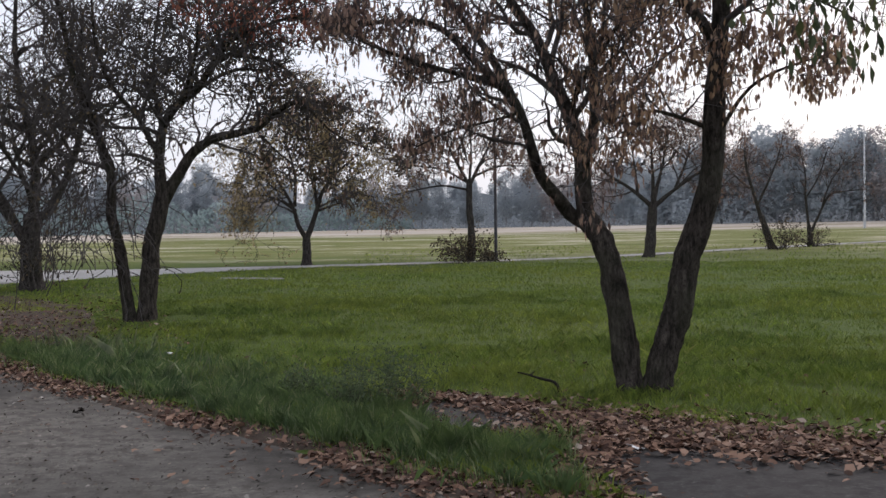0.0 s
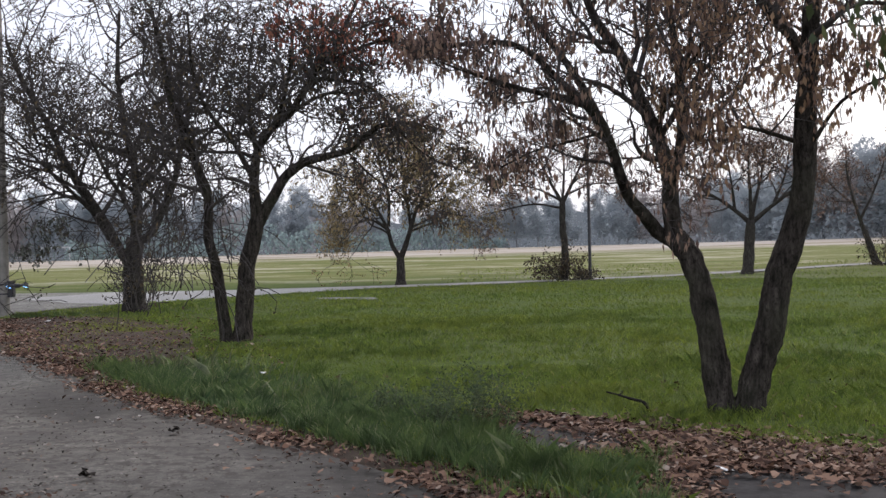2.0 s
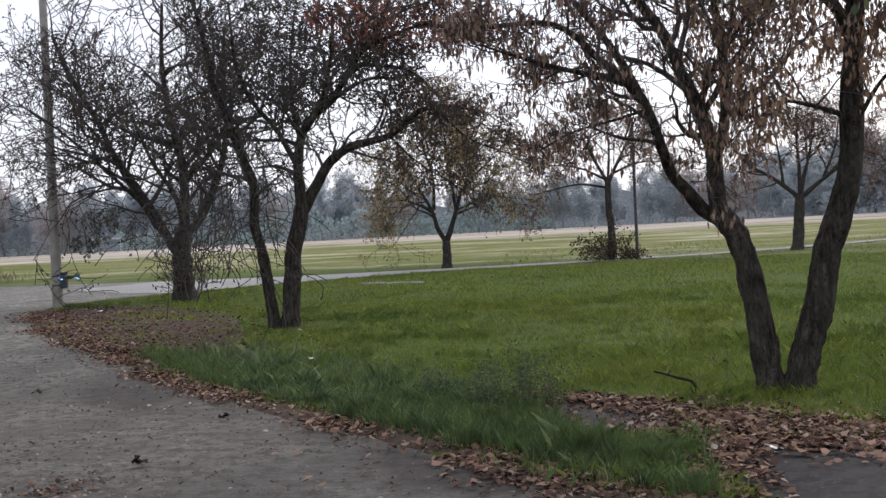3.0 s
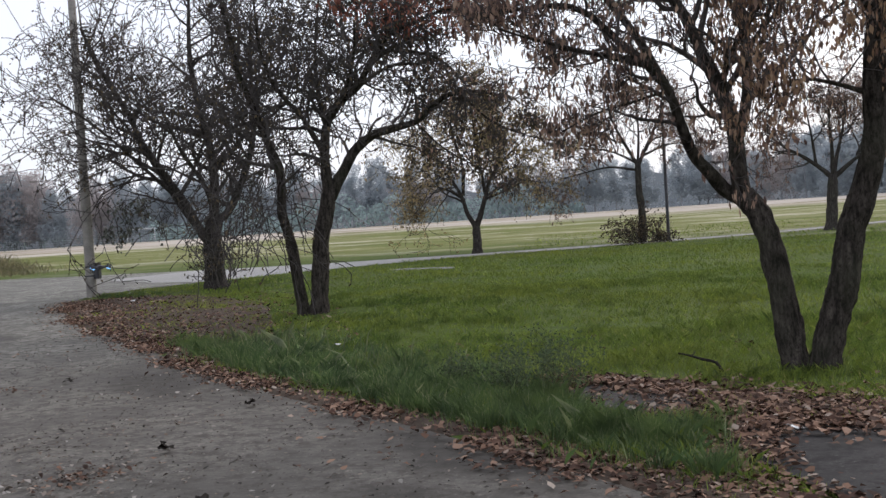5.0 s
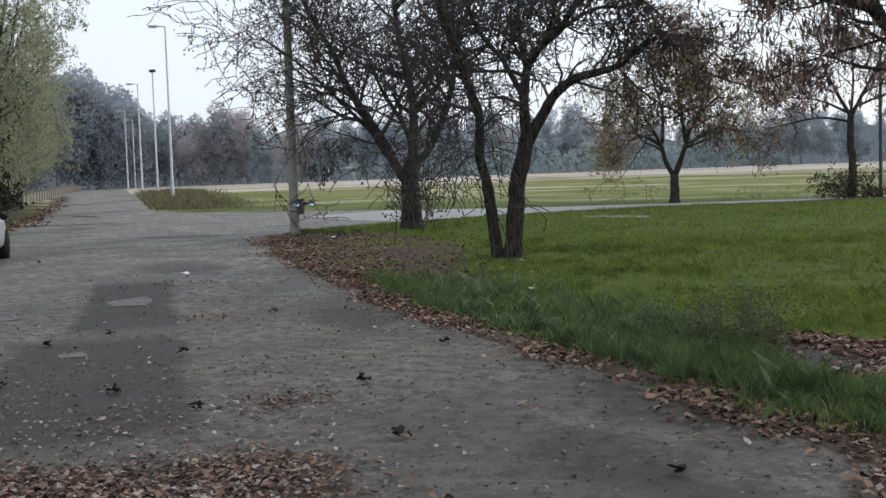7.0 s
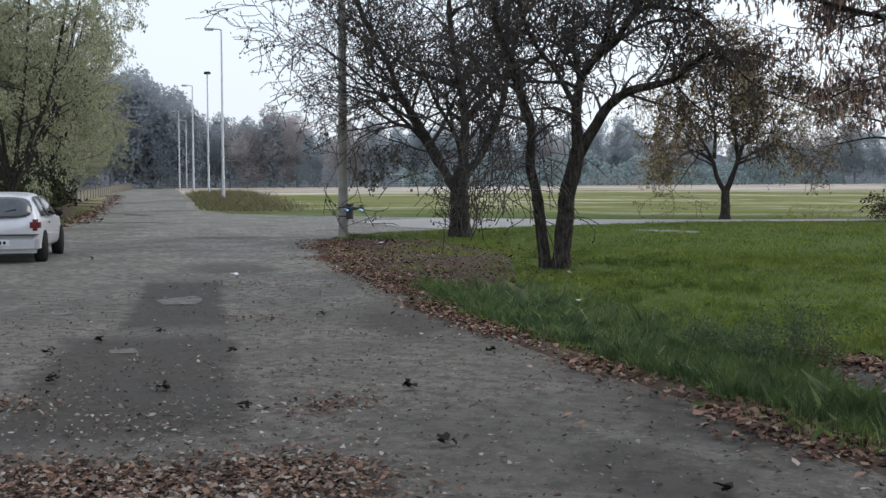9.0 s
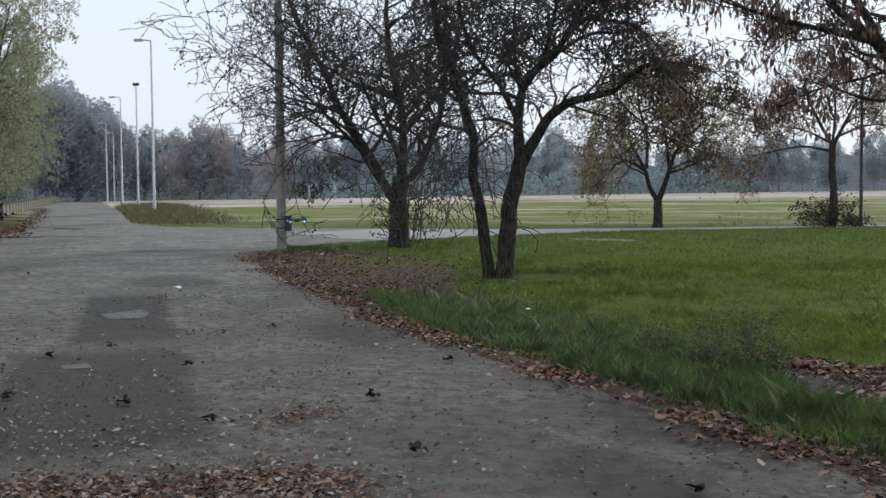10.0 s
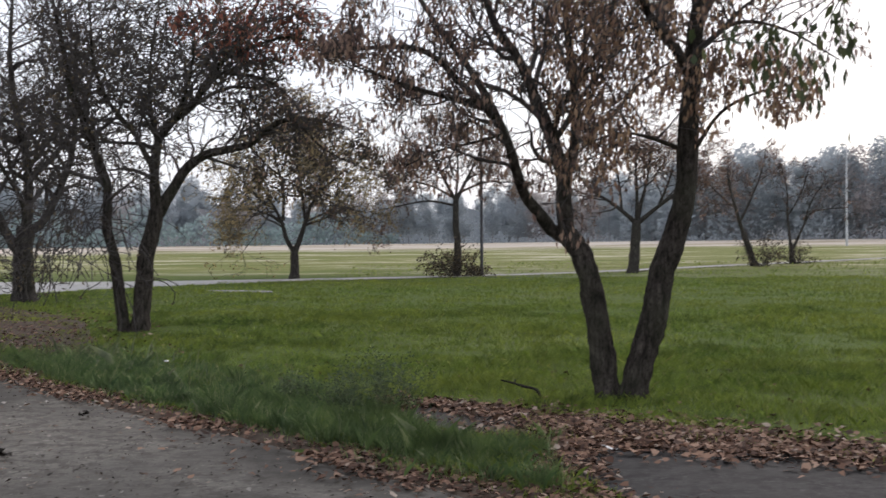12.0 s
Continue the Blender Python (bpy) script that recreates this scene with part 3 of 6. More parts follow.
LANE = [(-13.41, 35.03), (-11.92, 38.19), (-10.14, 40.62), (-6.07, 45.23), (-0.15, 48.8), (5.24, 52.54), (15.26, 60.67), (26.87, 68.82), (59.0, 95.5),
        (60.0, 99.0), (28.32, 70.79), (16.21, 62.65), (5.67, 54.33), (-0.13, 50.5), (-6.56, 47.63), (-12.46, 45.81), (-18.57, 45.93), (-19.76, 40.88), (-16.19, 36.44)]
_gx, _gy = [a.ravel() for a in np.meshgrid(np.arange(-20, 60, 2.0), np.arange(34, 99, 2.0))]
paved("lane", fringe(LANE, 0.3, 0.4), ASPHALT_PALE, 0.006, "pale worn asphalt lane across the meadow", "road", (_gx, _gy))
_gx, _gy = [a.ravel() for a in np.meshgrid(np.arange(-30, 1, 0.6), np.arange(4, 40, 0.6))]
PATCHES = [("asphalt_patch", [(-8.96, 12.46), (-8.91, 13.1), (-8.34, 12.69), (-8.11, 12.19), (-8.57, 12.09)], DUST, "light dusty patch on the asphalt", 0.2),
           ("asphalt_patch", [(-9.39, 10.86), (-9.23, 11.04), (-8.99, 10.82), (-9.14, 10.64)], DUST, "light dusty patch on the asphalt", 0.12),
           ("asphalt_patch", [(-6.73, 8.6), (-6.57, 8.81), (-6.38, 8.58), (-6.57, 8.44)], DUST, "light dusty patch on the dark repair", 0.12),
           ("asphalt_patch", [(-35.2, 45.9), (-32.9, 44.7), (-32.0, 43.8), (-34.3, 44.2)], ASPHALT_DARK, "dark pothole fill in the asphalt", 0.25),
           ("asphalt_patch", [(-30.2, 35.0), (-28.66, 35.4), (-26.8, 36.6), (-26.5, 37.3), (-28.6, 36.1)], ASPHALT_DARK, "dark crack fill across the asphalt", 0.2)]
for k, (nm, outline, m_, lab, frayed) in enumerate(PATCHES):
    paved(nm, fringe(outline, frayed, 0.07), m_, 0.006 + 0.0015 * k, lab, "road patch", (_gx, _gy))
TRACK = [(-7.75, 36.51), (-5.27, 35.55), (-5.19, 34.48), (-7.05, 34.98)]
for o in (TRACK,):
    f_ = fringe(o, 0.2, 0.2)
    paved("track", f_, DUST, 0.035, "pale bare strip of an old track in the grass", "path", (_gx, _gy))


def soil_patch(outline, lift):
    """Brown leafy soil, lying on the grass ground."""
    from mathutils import geometry
    o = fringe(outline, 0.3, 0.25)
    ax, ay = np.array(o).min(0), np.array(o).max(0)
    x, y = [q.ravel() for q in np.meshgrid(np.arange(ax[0], ay[0], 0.4), np.arange(ax[1], ay[1], 0.4))]
    ok = inside(o, x, y) & (edge_distance(o, x, y) > 0.12)
    pts = [Vector(q) for q in o] + [Vector((c, d)) for c, d in zip(x[ok], y[ok])]
    n = len(o)
    vs, es, fs, *_ = geometry.delaunay_2d_cdt(pts, [(i, (i + 1) % n) for i in range(n)], [], 1, 1e-4)
    co = np.array([(q.x, q.y) for q in vs])
    z = land(co[:, 0], co[:, 1]) + lift
    me = mesh_from("bare_soil", [(c, d, e) for (c, d), e in zip(co.tolist(), z.tolist())], [tuple(q) for q in fs])
    tagged(part("bare_soil", me, SOIL), "bare brown soil strewn with dead leaves", "soil", kind="structure")


def soil_strip(line, inner, outer, label):
    """A ribbon of bare soil along a line, between two offsets to its right-hand side."""
    pts = smooth_line([Vector((x, y, 0)) for x, y in line], 0.25)
    v, f = [], []
    for i, p in enumerate(pts):
        d = (pts[min(i + 1, len(pts) - 1)] - pts[max(i - 1, 0)]).normalized()
        nx, ny = d.y, -d.x
        for k in range(5):
            o = inner + (outer - inner) * k / 4 * (1 + 0.35 * noise.noise((p.x * 0.9, p.y * 0.9, 2.0)))
            v.append((p.x + nx * o, p.y + ny * o))
        if i:
            f += [(5 * i - 5 + k, 5 * i + k, 5 * i + k + 1, 5 * i - 4 + k) for k in range(4)]
    co = np.array(v)
    z = land(co[:, 0], co[:, 1]) + 0.014
    z[0::5] -= 0.03
    z[4::5] -= 0.03
    me = mesh_from("bare_soil", [(a, b, c) for (a, b), c in zip(co.tolist(), z.tolist())], f)
    tagged(part("bare_soil", me, SOIL), label, "soil", kind="structure")


soil_strip(ROAD_EDGE[2:15], -0.2, 0.66, "strip of dark soil under the leaves at the road edge")
soil_strip([(-0.49, 10.52), (0.11, 10.08), (0.67, 9.64), (1.48, 8.79), (2.7, 8.01), (4.4, 6.9)], -0.35, 0.45, "strip of dark soil under drifted leaves")
soil_strip([(-99.73, 128.68), (-93.62, 120.25), (-69.52, 87.54), (-41.25, 50.9), (-29.15, 34.54), (-23.16, 22.86)][::-1], -9.0, 0.1, "leaf-strewn bare soil along the road verge")
BARE = [(-14.27, 26.96), (-12.4, 28.43), (-9.23, 25.65), (-7.34, 22.53), (-6.08, 19.08), (-5.03, 15.84), (-4.62, 12.84), (-5.57, 13.59), (-7.17, 16.03), (-8.89, 18.27), (-10.39, 20.6), (-12.72, 24.44)]
LEAFY = [(-0.59, 10.62), (0.17, 10.48), (0.77, 9.99), (1.28, 9.29), (1.99, 8.78), (3.1, 8.14), (4.4, 7.3), (4.1, 6.7), (2.08, 7.93), (1.16, 7.9), (1.0, 7.05), (0.54, 6.95), (0.68, 8.34), (0.25, 8.48), (-0.15, 8.67), (-0.45, 9.52)]
soil_patch(BARE, 0.02)
soil_patch(LEAFY, 0.01)


def scatter(rng, n, x0, x1, y0, y1):
    return rng.uniform(x0, x1, n), rng.uniform(y0, y1, n)


def on_grass(x, y, margin=0.0):
    ok = np.ones(x.shape, bool)
    for p in PAVED + (DIRT_F,):
        ok &= ~inside(p, x, y)
        if margin:
            ok &= edge_distance(p, x, y) > margin
    return ok


def blades(rng, x, y, z, height, width, lean=0.35, way=None):
    """Bent grass blades of two faces each: arrays of quads and tips joined as (n, 5, 3) pointed pentagons."""
    n = len(x)
    a = rng.uniform(0, 2 * math.pi, n)
    b = rng.uniform(0, 2 * math.pi, n) if way is None else way
    h = height * rng.uniform(0.5, 1.35, n)
    ln = h * lean * rng.uniform(0.2, 1.6, n)
    s = np.stack([np.cos(a), np.sin(a), np.zeros(n)], 1) * (width * rng.uniform(0.6, 1.3, n) * 0.5)[:, None]
    p = np.stack([x, y, z - 0.01], 1)
    m = p + np.stack([np.cos(b) * ln * 0.3, np.sin(b) * ln * 0.3, h * 0.6], 1)
    t = p + np.stack([np.cos(b) * ln, np.sin(b) * ln, h], 1)
    return np.stack([p - s, p + s, m + s * 0.8, t, m - s * 0.8], 1)


def build_grass():
    rng = np.random.default_rng(5)
    lots = []
    for n, x0, x1, y0, y1, h, w in ((125000, -6, 6.5, 5.5, 15, 0.075, 0.006), (85000, -11, 11, 15, 27, 0.07, 0.010), (60000, -15, 20, 27, 46, 0.07, 0.02), (7000, -5, 34, 46, 70, 0.08, 0.04)):
        x, y = scatter(rng, n, x0, x1, y0, y1)
        ok = on_grass(x, y) & (np.abs(x) < y * 0.55 + 3) & ~inside(TRACK, x, y) & (edge_distance(ROAD, x, y) > rng.uniform(0.1, 0.5, n))
        # bare, leaf-covered ground under the two trees by the road
        ok &= ~(inside(BARE, x, y) & (rng.random(n) < np.clip(0.97 - 0.24 * edge_distance(ROAD, x, y), 0.08, 1)))
        ok &= ~(inside(LEAFY, x, y) & (rng.random(n) < 0.92))
        x, y = x[ok], y[ok]
        tuft = np.array([noise.noise((a * 0.9, b * 0.9, 3.0)) + 0.6 * noise.noise((a * 0.22, b * 0.22, 9.0)) for a, b in zip(x, y)])
        keep = rng.random(len(x)) < np.clip(0.9 + 0.35 * tuft, 0.5, 1)
        x, y, tuft = x[keep], y[keep], tuft[keep]
        lots.append(blades(rng, x, y, land(x, y), h * np.clip(1 + 0.9 * tuft, 0.45, 2.2), w, 0.9))
    ob = part("meadow_grass", polys("meadow_grass", np.concatenate(lots), 5), GRASS)
    tagged(ob, "short green meadow grass with yellowish patches", "grass", kind="stuff")


build_grass()


REED = grass_blade_material("reed_blade", [(0.0, (0.12, 0.17, 0.07)), (1.0, (0.34, 0.38, 0.24))], (0.2, 0.25, 0.12))


def tussocks(rng, cx, cy, each, height, width):
    """Grass tussocks: blades that rise from one foot and part outwards."""
    n = len(cx) * each
    size = np.repeat(rng.uniform(0.55, 1.3, len(cx)), each)
    way = rng.uniform(0, 2 * math.pi, n)
    r = 0.07 * size * np.sqrt(rng.random(n))
    x, y = np.repeat(cx, each) + r * np.cos(way), np.repeat(cy, each) + r * np.sin(way)
    return blades(rng, x, y, land(x, y), height * size, np.full(n, width), 0.7, way)


def build_verge_grass():
    """Rank tufts along the road's edge, and a few clumps in the meadow."""
    rng = np.random.default_rng(8)
    pts = smooth_line([Vector((x, y, 0)) for x, y in ROAD_EDGE[3:13]], 0.05)
    n = 95000
    pick = rng.integers(0, len(pts), n)
    px, py = np.array([p.x for p in pts])[pick], np.array([p.y for p in pts])[pick]
    lush = np.interp(py, [6.0, 7.5, 9.0, 12.5, 14.0, 15.5], [0.2, 0.55, 1.0, 1.0, 0.8, 0.0])
    off = 0.42 + np.abs(rng.normal(0, 0.85, n))
    x, y = px + off * 0.8 + rng.normal(0, 0.12, n), py + off * 0.55 + rng.normal(0, 0.12, n)
    ok = (rng.random(n) < lush) & on_grass(x, y) & ~inside(LEAFY, x, y)
    ex, ey = rng.normal(0.15, 0.3, 3500), rng.normal(7.65, 0.32, 3500)
    keep = on_grass(ex, ey)
    x, y, off = np.concatenate([x[ok], ex[keep]]), np.concatenate([y[ok], ey[keep]]), np.concatenate([off[ok], np.full(keep.sum(), 0.6)])
    tuft = np.array([noise.noise((a * 2.6, b * 2.6, 3.0)) + 0.7 * noise.noise((a * 0.8, b * 0.8, 9.0)) for a, b in zip(x, y)])
    ok = rng.random(len(x)) < np.clip(0.75 + 1.4 * tuft, 0.12, 1)
    x, y, off, tuft = x[ok], y[ok], off[ok], tuft[ok]
    h = np.clip(0.13 + 0.17 * tuft, 0.035, 0.27) * np.clip(1.3 - off * 0.3, 0.4, 1.15)
    lots = [blades(rng, x, y, land(x, y), h, 0.0048, 0.6)]
    # tussocks that part outwards, thickest beside the dirt patch
    pick = rng.integers(0, len(pts), 800)
    lush = np.interp(np.array([p.y for p in pts])[pick], [6.0, 8.0, 9.0, 12.5, 14.0, 15.5], [0.2, 0.5, 1.0, 1.0, 0.8, 0.0])
    o = 0.38 + np.abs(rng.normal(0, 0.75, 800))
    cx, cy = np.array([p.x for p in pts])[pick] + o * 0.8, np.array([p.y for p in pts])[pick] + o * 0.55
    ok = rng.random(800) < lush
    cx, cy = np.concatenate([cx[ok], rng.normal(0.2, 0.28, 30), rng.normal(-0.6, 0.35, 60), rng.normal(-13.5, 0.5, 30)]), np.concatenate([cy[ok], rng.normal(7.75, 0.25, 30), rng.normal(9.2, 0.5, 60), rng.normal(28.2, 0.45, 30)])
    ok = on_grass(cx, cy)
    cx, cy = cx[ok], cy[ok]
    lots.append(tussocks(rng, cx, cy, 40, 0.125, 0.0085))
    ob = part("verge_grass", polys("verge_grass", np.concatenate(lots), 5), GRASS_TALL)
    tagged(ob, "rank dark green grass tufts along the road edge", "grass", kind="stuff")
    # darker rank clumps out in the meadow
    x, y = scatter(rng, 50000, -7, 9, 8, 25)
    ok = on_grass(x, y, 0.3) & ~inside(BARE, x, y) & (np.abs(x) < y * 0.5 + 2)
    x, y = x[ok], y[ok]
    clump = np.array([0.6 * noise.noise((a * 0.45, b * 0.45, 13.0)) + 0.55 * noise.noise((a * 1.4, b * 1.4, 5.0)) for a, b in zip(x, y)])
    ok = rng.random(len(x)) < np.clip((clump - 0.05) * 3.5, 0, 1)
    x, y, clump = x[ok], y[ok], clump[ok]
    lots = [blades(rng, x, y, land(x, y), np.clip(0.07 + 0.1 * clump, 0.05, 0.14), np.interp(y, [8, 25], [0.006, 0.010]), 0.7)]
    every = rng.permutation(len(x))[:1100]
    lots.append(tussocks(rng, x[every], y[every], 26, 0.075, 0.006))
    ob = part("rank_grass", polys("rank_grass", np.concatenate(lots), 5), GRASS_RANK)
    tagged(ob, "darker rank clumps of grass in the meadow", "grass", kind="stuff")
    # broad pale reed-like blades
    rx, ry = np.concatenate([rng.normal(-4.5, 0.4, 75), rng.normal(-3.6, 0.4, 24), rng.normal(-2.6, 0.25, 20)]), np.concatenate([rng.normal(14.1, 0.35, 75), rng.normal(13.1, 0.4, 24), rng.normal(11.6, 0.25, 20)])
    ok = on_grass(rx, ry)
    rx, ry = rx[ok], ry[ok]
    ob = part("reed_grass", polys("reed_grass", blades(rng, rx, ry, land(rx, ry), np.full(len(rx), 0.33), 0.017, 0.8), 5), REED)
    tagged(ob, "broad pale reed-like grass blades in the verge", "grass", kind="stuff")


build_verge_grass()


def litter_leaves(rng, x, y, z, size):
    """Crumpled fallen leaves: six-cornered blades, ragged and with raised sides."""
    n = len(x)
    a = rng.uniform(0, 2 * math.pi, n)
    d = np.stack([np.cos(a), np.sin(a), rng.normal(0, 0.2, n)], 1)
    s = np.stack([-np.sin(a), np.cos(a), rng.normal(0, 0.25, n)], 1)
    le = (size * rng.uniform(0.4, 1.4, n))[:, None]
    wi = le * rng.uniform(0.3, 0.85, (n, 1))
    up = np.array([0, 0, 1.0]) * le * rng.uniform(0.03, 0.42, (n, 1))
    p = np.stack([x, y, z + 0.008], 1)
    q = np.stack([p - d * le * 0.5 + up * 0.6, p - d * le * 0.15 + s * wi * 0.5 + up, p + d * le * 0.2 + s * wi * 0.4 + up * 0.7,
                  p + d * le * 0.5, p + d * le * 0.15 - s * wi * 0.45 + up * 0.5, p - d * le * 0.2 - s * wi * 0.5 + up * 0.9], 1)
    q[:, :, :2] += rng.normal(0, 1, (n, 6, 2)) * le[:, :, None] * 0.10
    q[:, :, 2] += np.abs(rng.normal(0, 1, (n, 6))) * le * 0.08
    return q


def surface(x, y):
    z = land(x, y)
    for p in PAVED + (DIRT_F,):
        z = np.where(inside(p, x, y), rise(x, y) + 0.012, z)
    return z


def build_litter():
    rng = np.random.default_rng(21)
    xs, ys, sz = [], [], []

    def add(x, y, size):
        xs.append(x), ys.append(y), sz.append(np.full(len(x), size))

    # the band along the edge
    pts = smooth_line([Vector((x, y, 0)) for x, y in ROAD_EDGE[2:15]], 0.02)
    n = len(pts) * 20
    pick = rng.integers(0, len(pts), n)
    bx, by = np.array([pts[i].x for i in pick]), np.array([pts[i].y for i in pick])
    off = rng.normal(0.17, 0.17, n) * np.interp(by, [5, 9, 12, 16, 24], [1.7, 1.5, 1.25, 1.4, 2.2])
    thick = np.array([noise.noise((a * 0.9, b * 0.9, 6.0)) for a, b in zip(bx, by)])
    ok = rng.random(n) < np.clip(0.65 + 1.6 * thick, 0.15, 1)
    add((bx + off * 0.8)[ok], (by + off * 0.6)[ok], 0.058)
    # under the two trees
    x, y = scatter(rng, 26000, -14, -4, 12, 28)
    ok = inside(BARE, x, y) & (rng.random(26000) < np.clip(1.05 - 0.28 * edge_distance(ROAD, x, y), 0.12, 1))
    add(x[ok], y[ok], 0.07)
    # drift along the meadow's edge by the forked tree
    n = 8500
    t = rng.random(n)
    cx, cy = np.interp(t, [0, .1, .2, .3, .45, .7, 1], [-0.55, 0.05, 0.5, 0.9, 1.45, 2.6, 4.4]), np.interp(t, [0, .1, .2, .3, .45, .7, 1], [10.75, 10.3, 9.85, 9.2, 8.75, 8.15, 7.0])
    o = rng.normal(0, 1, n) * np.interp(t, [0, 0.15, 0.25, 0.5, 1], [0.15, 0.18, 0.42, 0.36, 0.3]) - 0.08
    cx, cy = cx + o * 0.4 + rng.normal(0, 0.1, n), cy + o
    ok = ~(inside(DIRT, cx, cy) & (rng.random(n) < 0.75))
    add(cx[ok], cy[ok], 0.068)
    x, y = scatter(rng, 1300, 0.2, 1.2, 5.4, 8.8)
    add(x, y, 0.06)
    x, y = scatter(rng, 9000, -0.7, 4.5, 6.6, 10.8)
    ok = inside(LEAFY, x, y) & ~(inside(DIRT, x, y) & (rng.random(9000) < 0.8))
    add(x[ok], y[ok], 0.066)
    # drifts on the asphalt
    for cx, cy, rx, ry, n in ((-3.9, 4.75, 0.4, 0.2, 700), (-3.4, 4.9, 0.35, 0.2, 900), (-2.85, 5.35, 0.26, 0.2, 900), (-2.5, 4.9, 0.3, 0.3, 700), (-3.5, 4.45, 0.9, 0.25, 2200), (-5.7, 6.2, 0.25, 0.16, 170), (-6.77, 11.18, 0.28, 0.14, 110), (-3.5, 7.0, 0.22, 0.22, 170), (-9.0, 14.8, 0.8, 0.2, 90)):
        add(rng.normal(cx, rx, n * 3 // 4), rng.normal(cy, ry, n * 3 // 4), 0.042)
    x, y = scatter(rng, 500, -3, 6, 7, 14)
    add(x, y, 0.06)
    x, y = rng.normal(0.1, 0.35, 110), rng.normal(9.3, 0.55, 110)
    add(x, y, 0.055)
    # thinly over the soil beyond the edge, and along the west verge
    x, y = scatter(rng, 2600, -11, -3.5, 13, 27)
    ok = on_grass(x, y) & (edge_distance(BARE, x, y) < 1.3)
    add(x[ok], y[ok], 0.07)
    t = rng.random(2600) ** 1.5
    x, y = np.interp(t, [0, .2, .5, 1], [-22.5, -28.9, -40.8, -68.5]), np.interp(t, [0, .2, .5, 1], [22.6, 35.0, 51.5, 88.5])
    o = rng.normal(1.6, 1.3, 2600)
    add(x - 0.8 * o, y + 0.6 * o, 0.13)

    def lay(name, material, label):
        x, y, s = np.concatenate(xs), np.concatenate(ys), np.concatenate(sz)
        ob = part(name, polys(name, litter_leaves(rng, x, y, surface(x, y), s), 6), material)
        tagged(ob, label, "leaves", kind="stuff")
        xs.clear(), ys.clear(), sz.clear()

    lay("fallen_leaves", LITTER, "dry brown fallen leaves drifted along the road edge")
    # weathered singles on the asphalt
    x, y = scatter(rng, 3200, -11, 1.5, 4.5, 22)
    ok = inside(ROAD, x, y) & (rng.random(3200) < np.interp(y, [5, 9, 22], [1, 0.8, 0.35]))
    add(x[ok], y[ok], 0.032)
    for cx, cy, rx, ry, n in ((-4.3, 6.2, 0.7, 0.7, 520), (-4.54, 8.04, 0.3, 0.2, 60), (-7.1, 13.1, 0.4, 0.2, 50), (-4.0, 9.0, 0.5, 0.25, 90), (-4.6, 10.4, 0.5, 0.15, 60), (-5.2, 7.6, 1.2, 0.8, 320), (-3.6, 5.7, 1.2, 0.4, 420)):
        add(rng.normal(cx, rx, n), rng.normal(cy, ry, n), 0.034)
    for cx, cy, rx, ry, n in ((-3.9, 4.75, 0.4, 0.2, 350), (-3.4, 4.9, 0.35, 0.2, 450), (-2.85, 5.35, 0.26, 0.2, 450), (-2.5, 4.9, 0.3, 0.3, 350), (-3.5, 4.45, 0.9, 0.25, 900), (-5.7, 6.2, 0.25, 0.16, 90), (-3.5, 7.0, 0.22, 0.22, 120)):
        add(rng.normal(cx, rx, n), rng.normal(cy, ry, n), 0.04)
    lay("scattered_leaves", LITTER_GREY, "weathered grey-brown single leaves strewn on the asphalt")


build_litter()

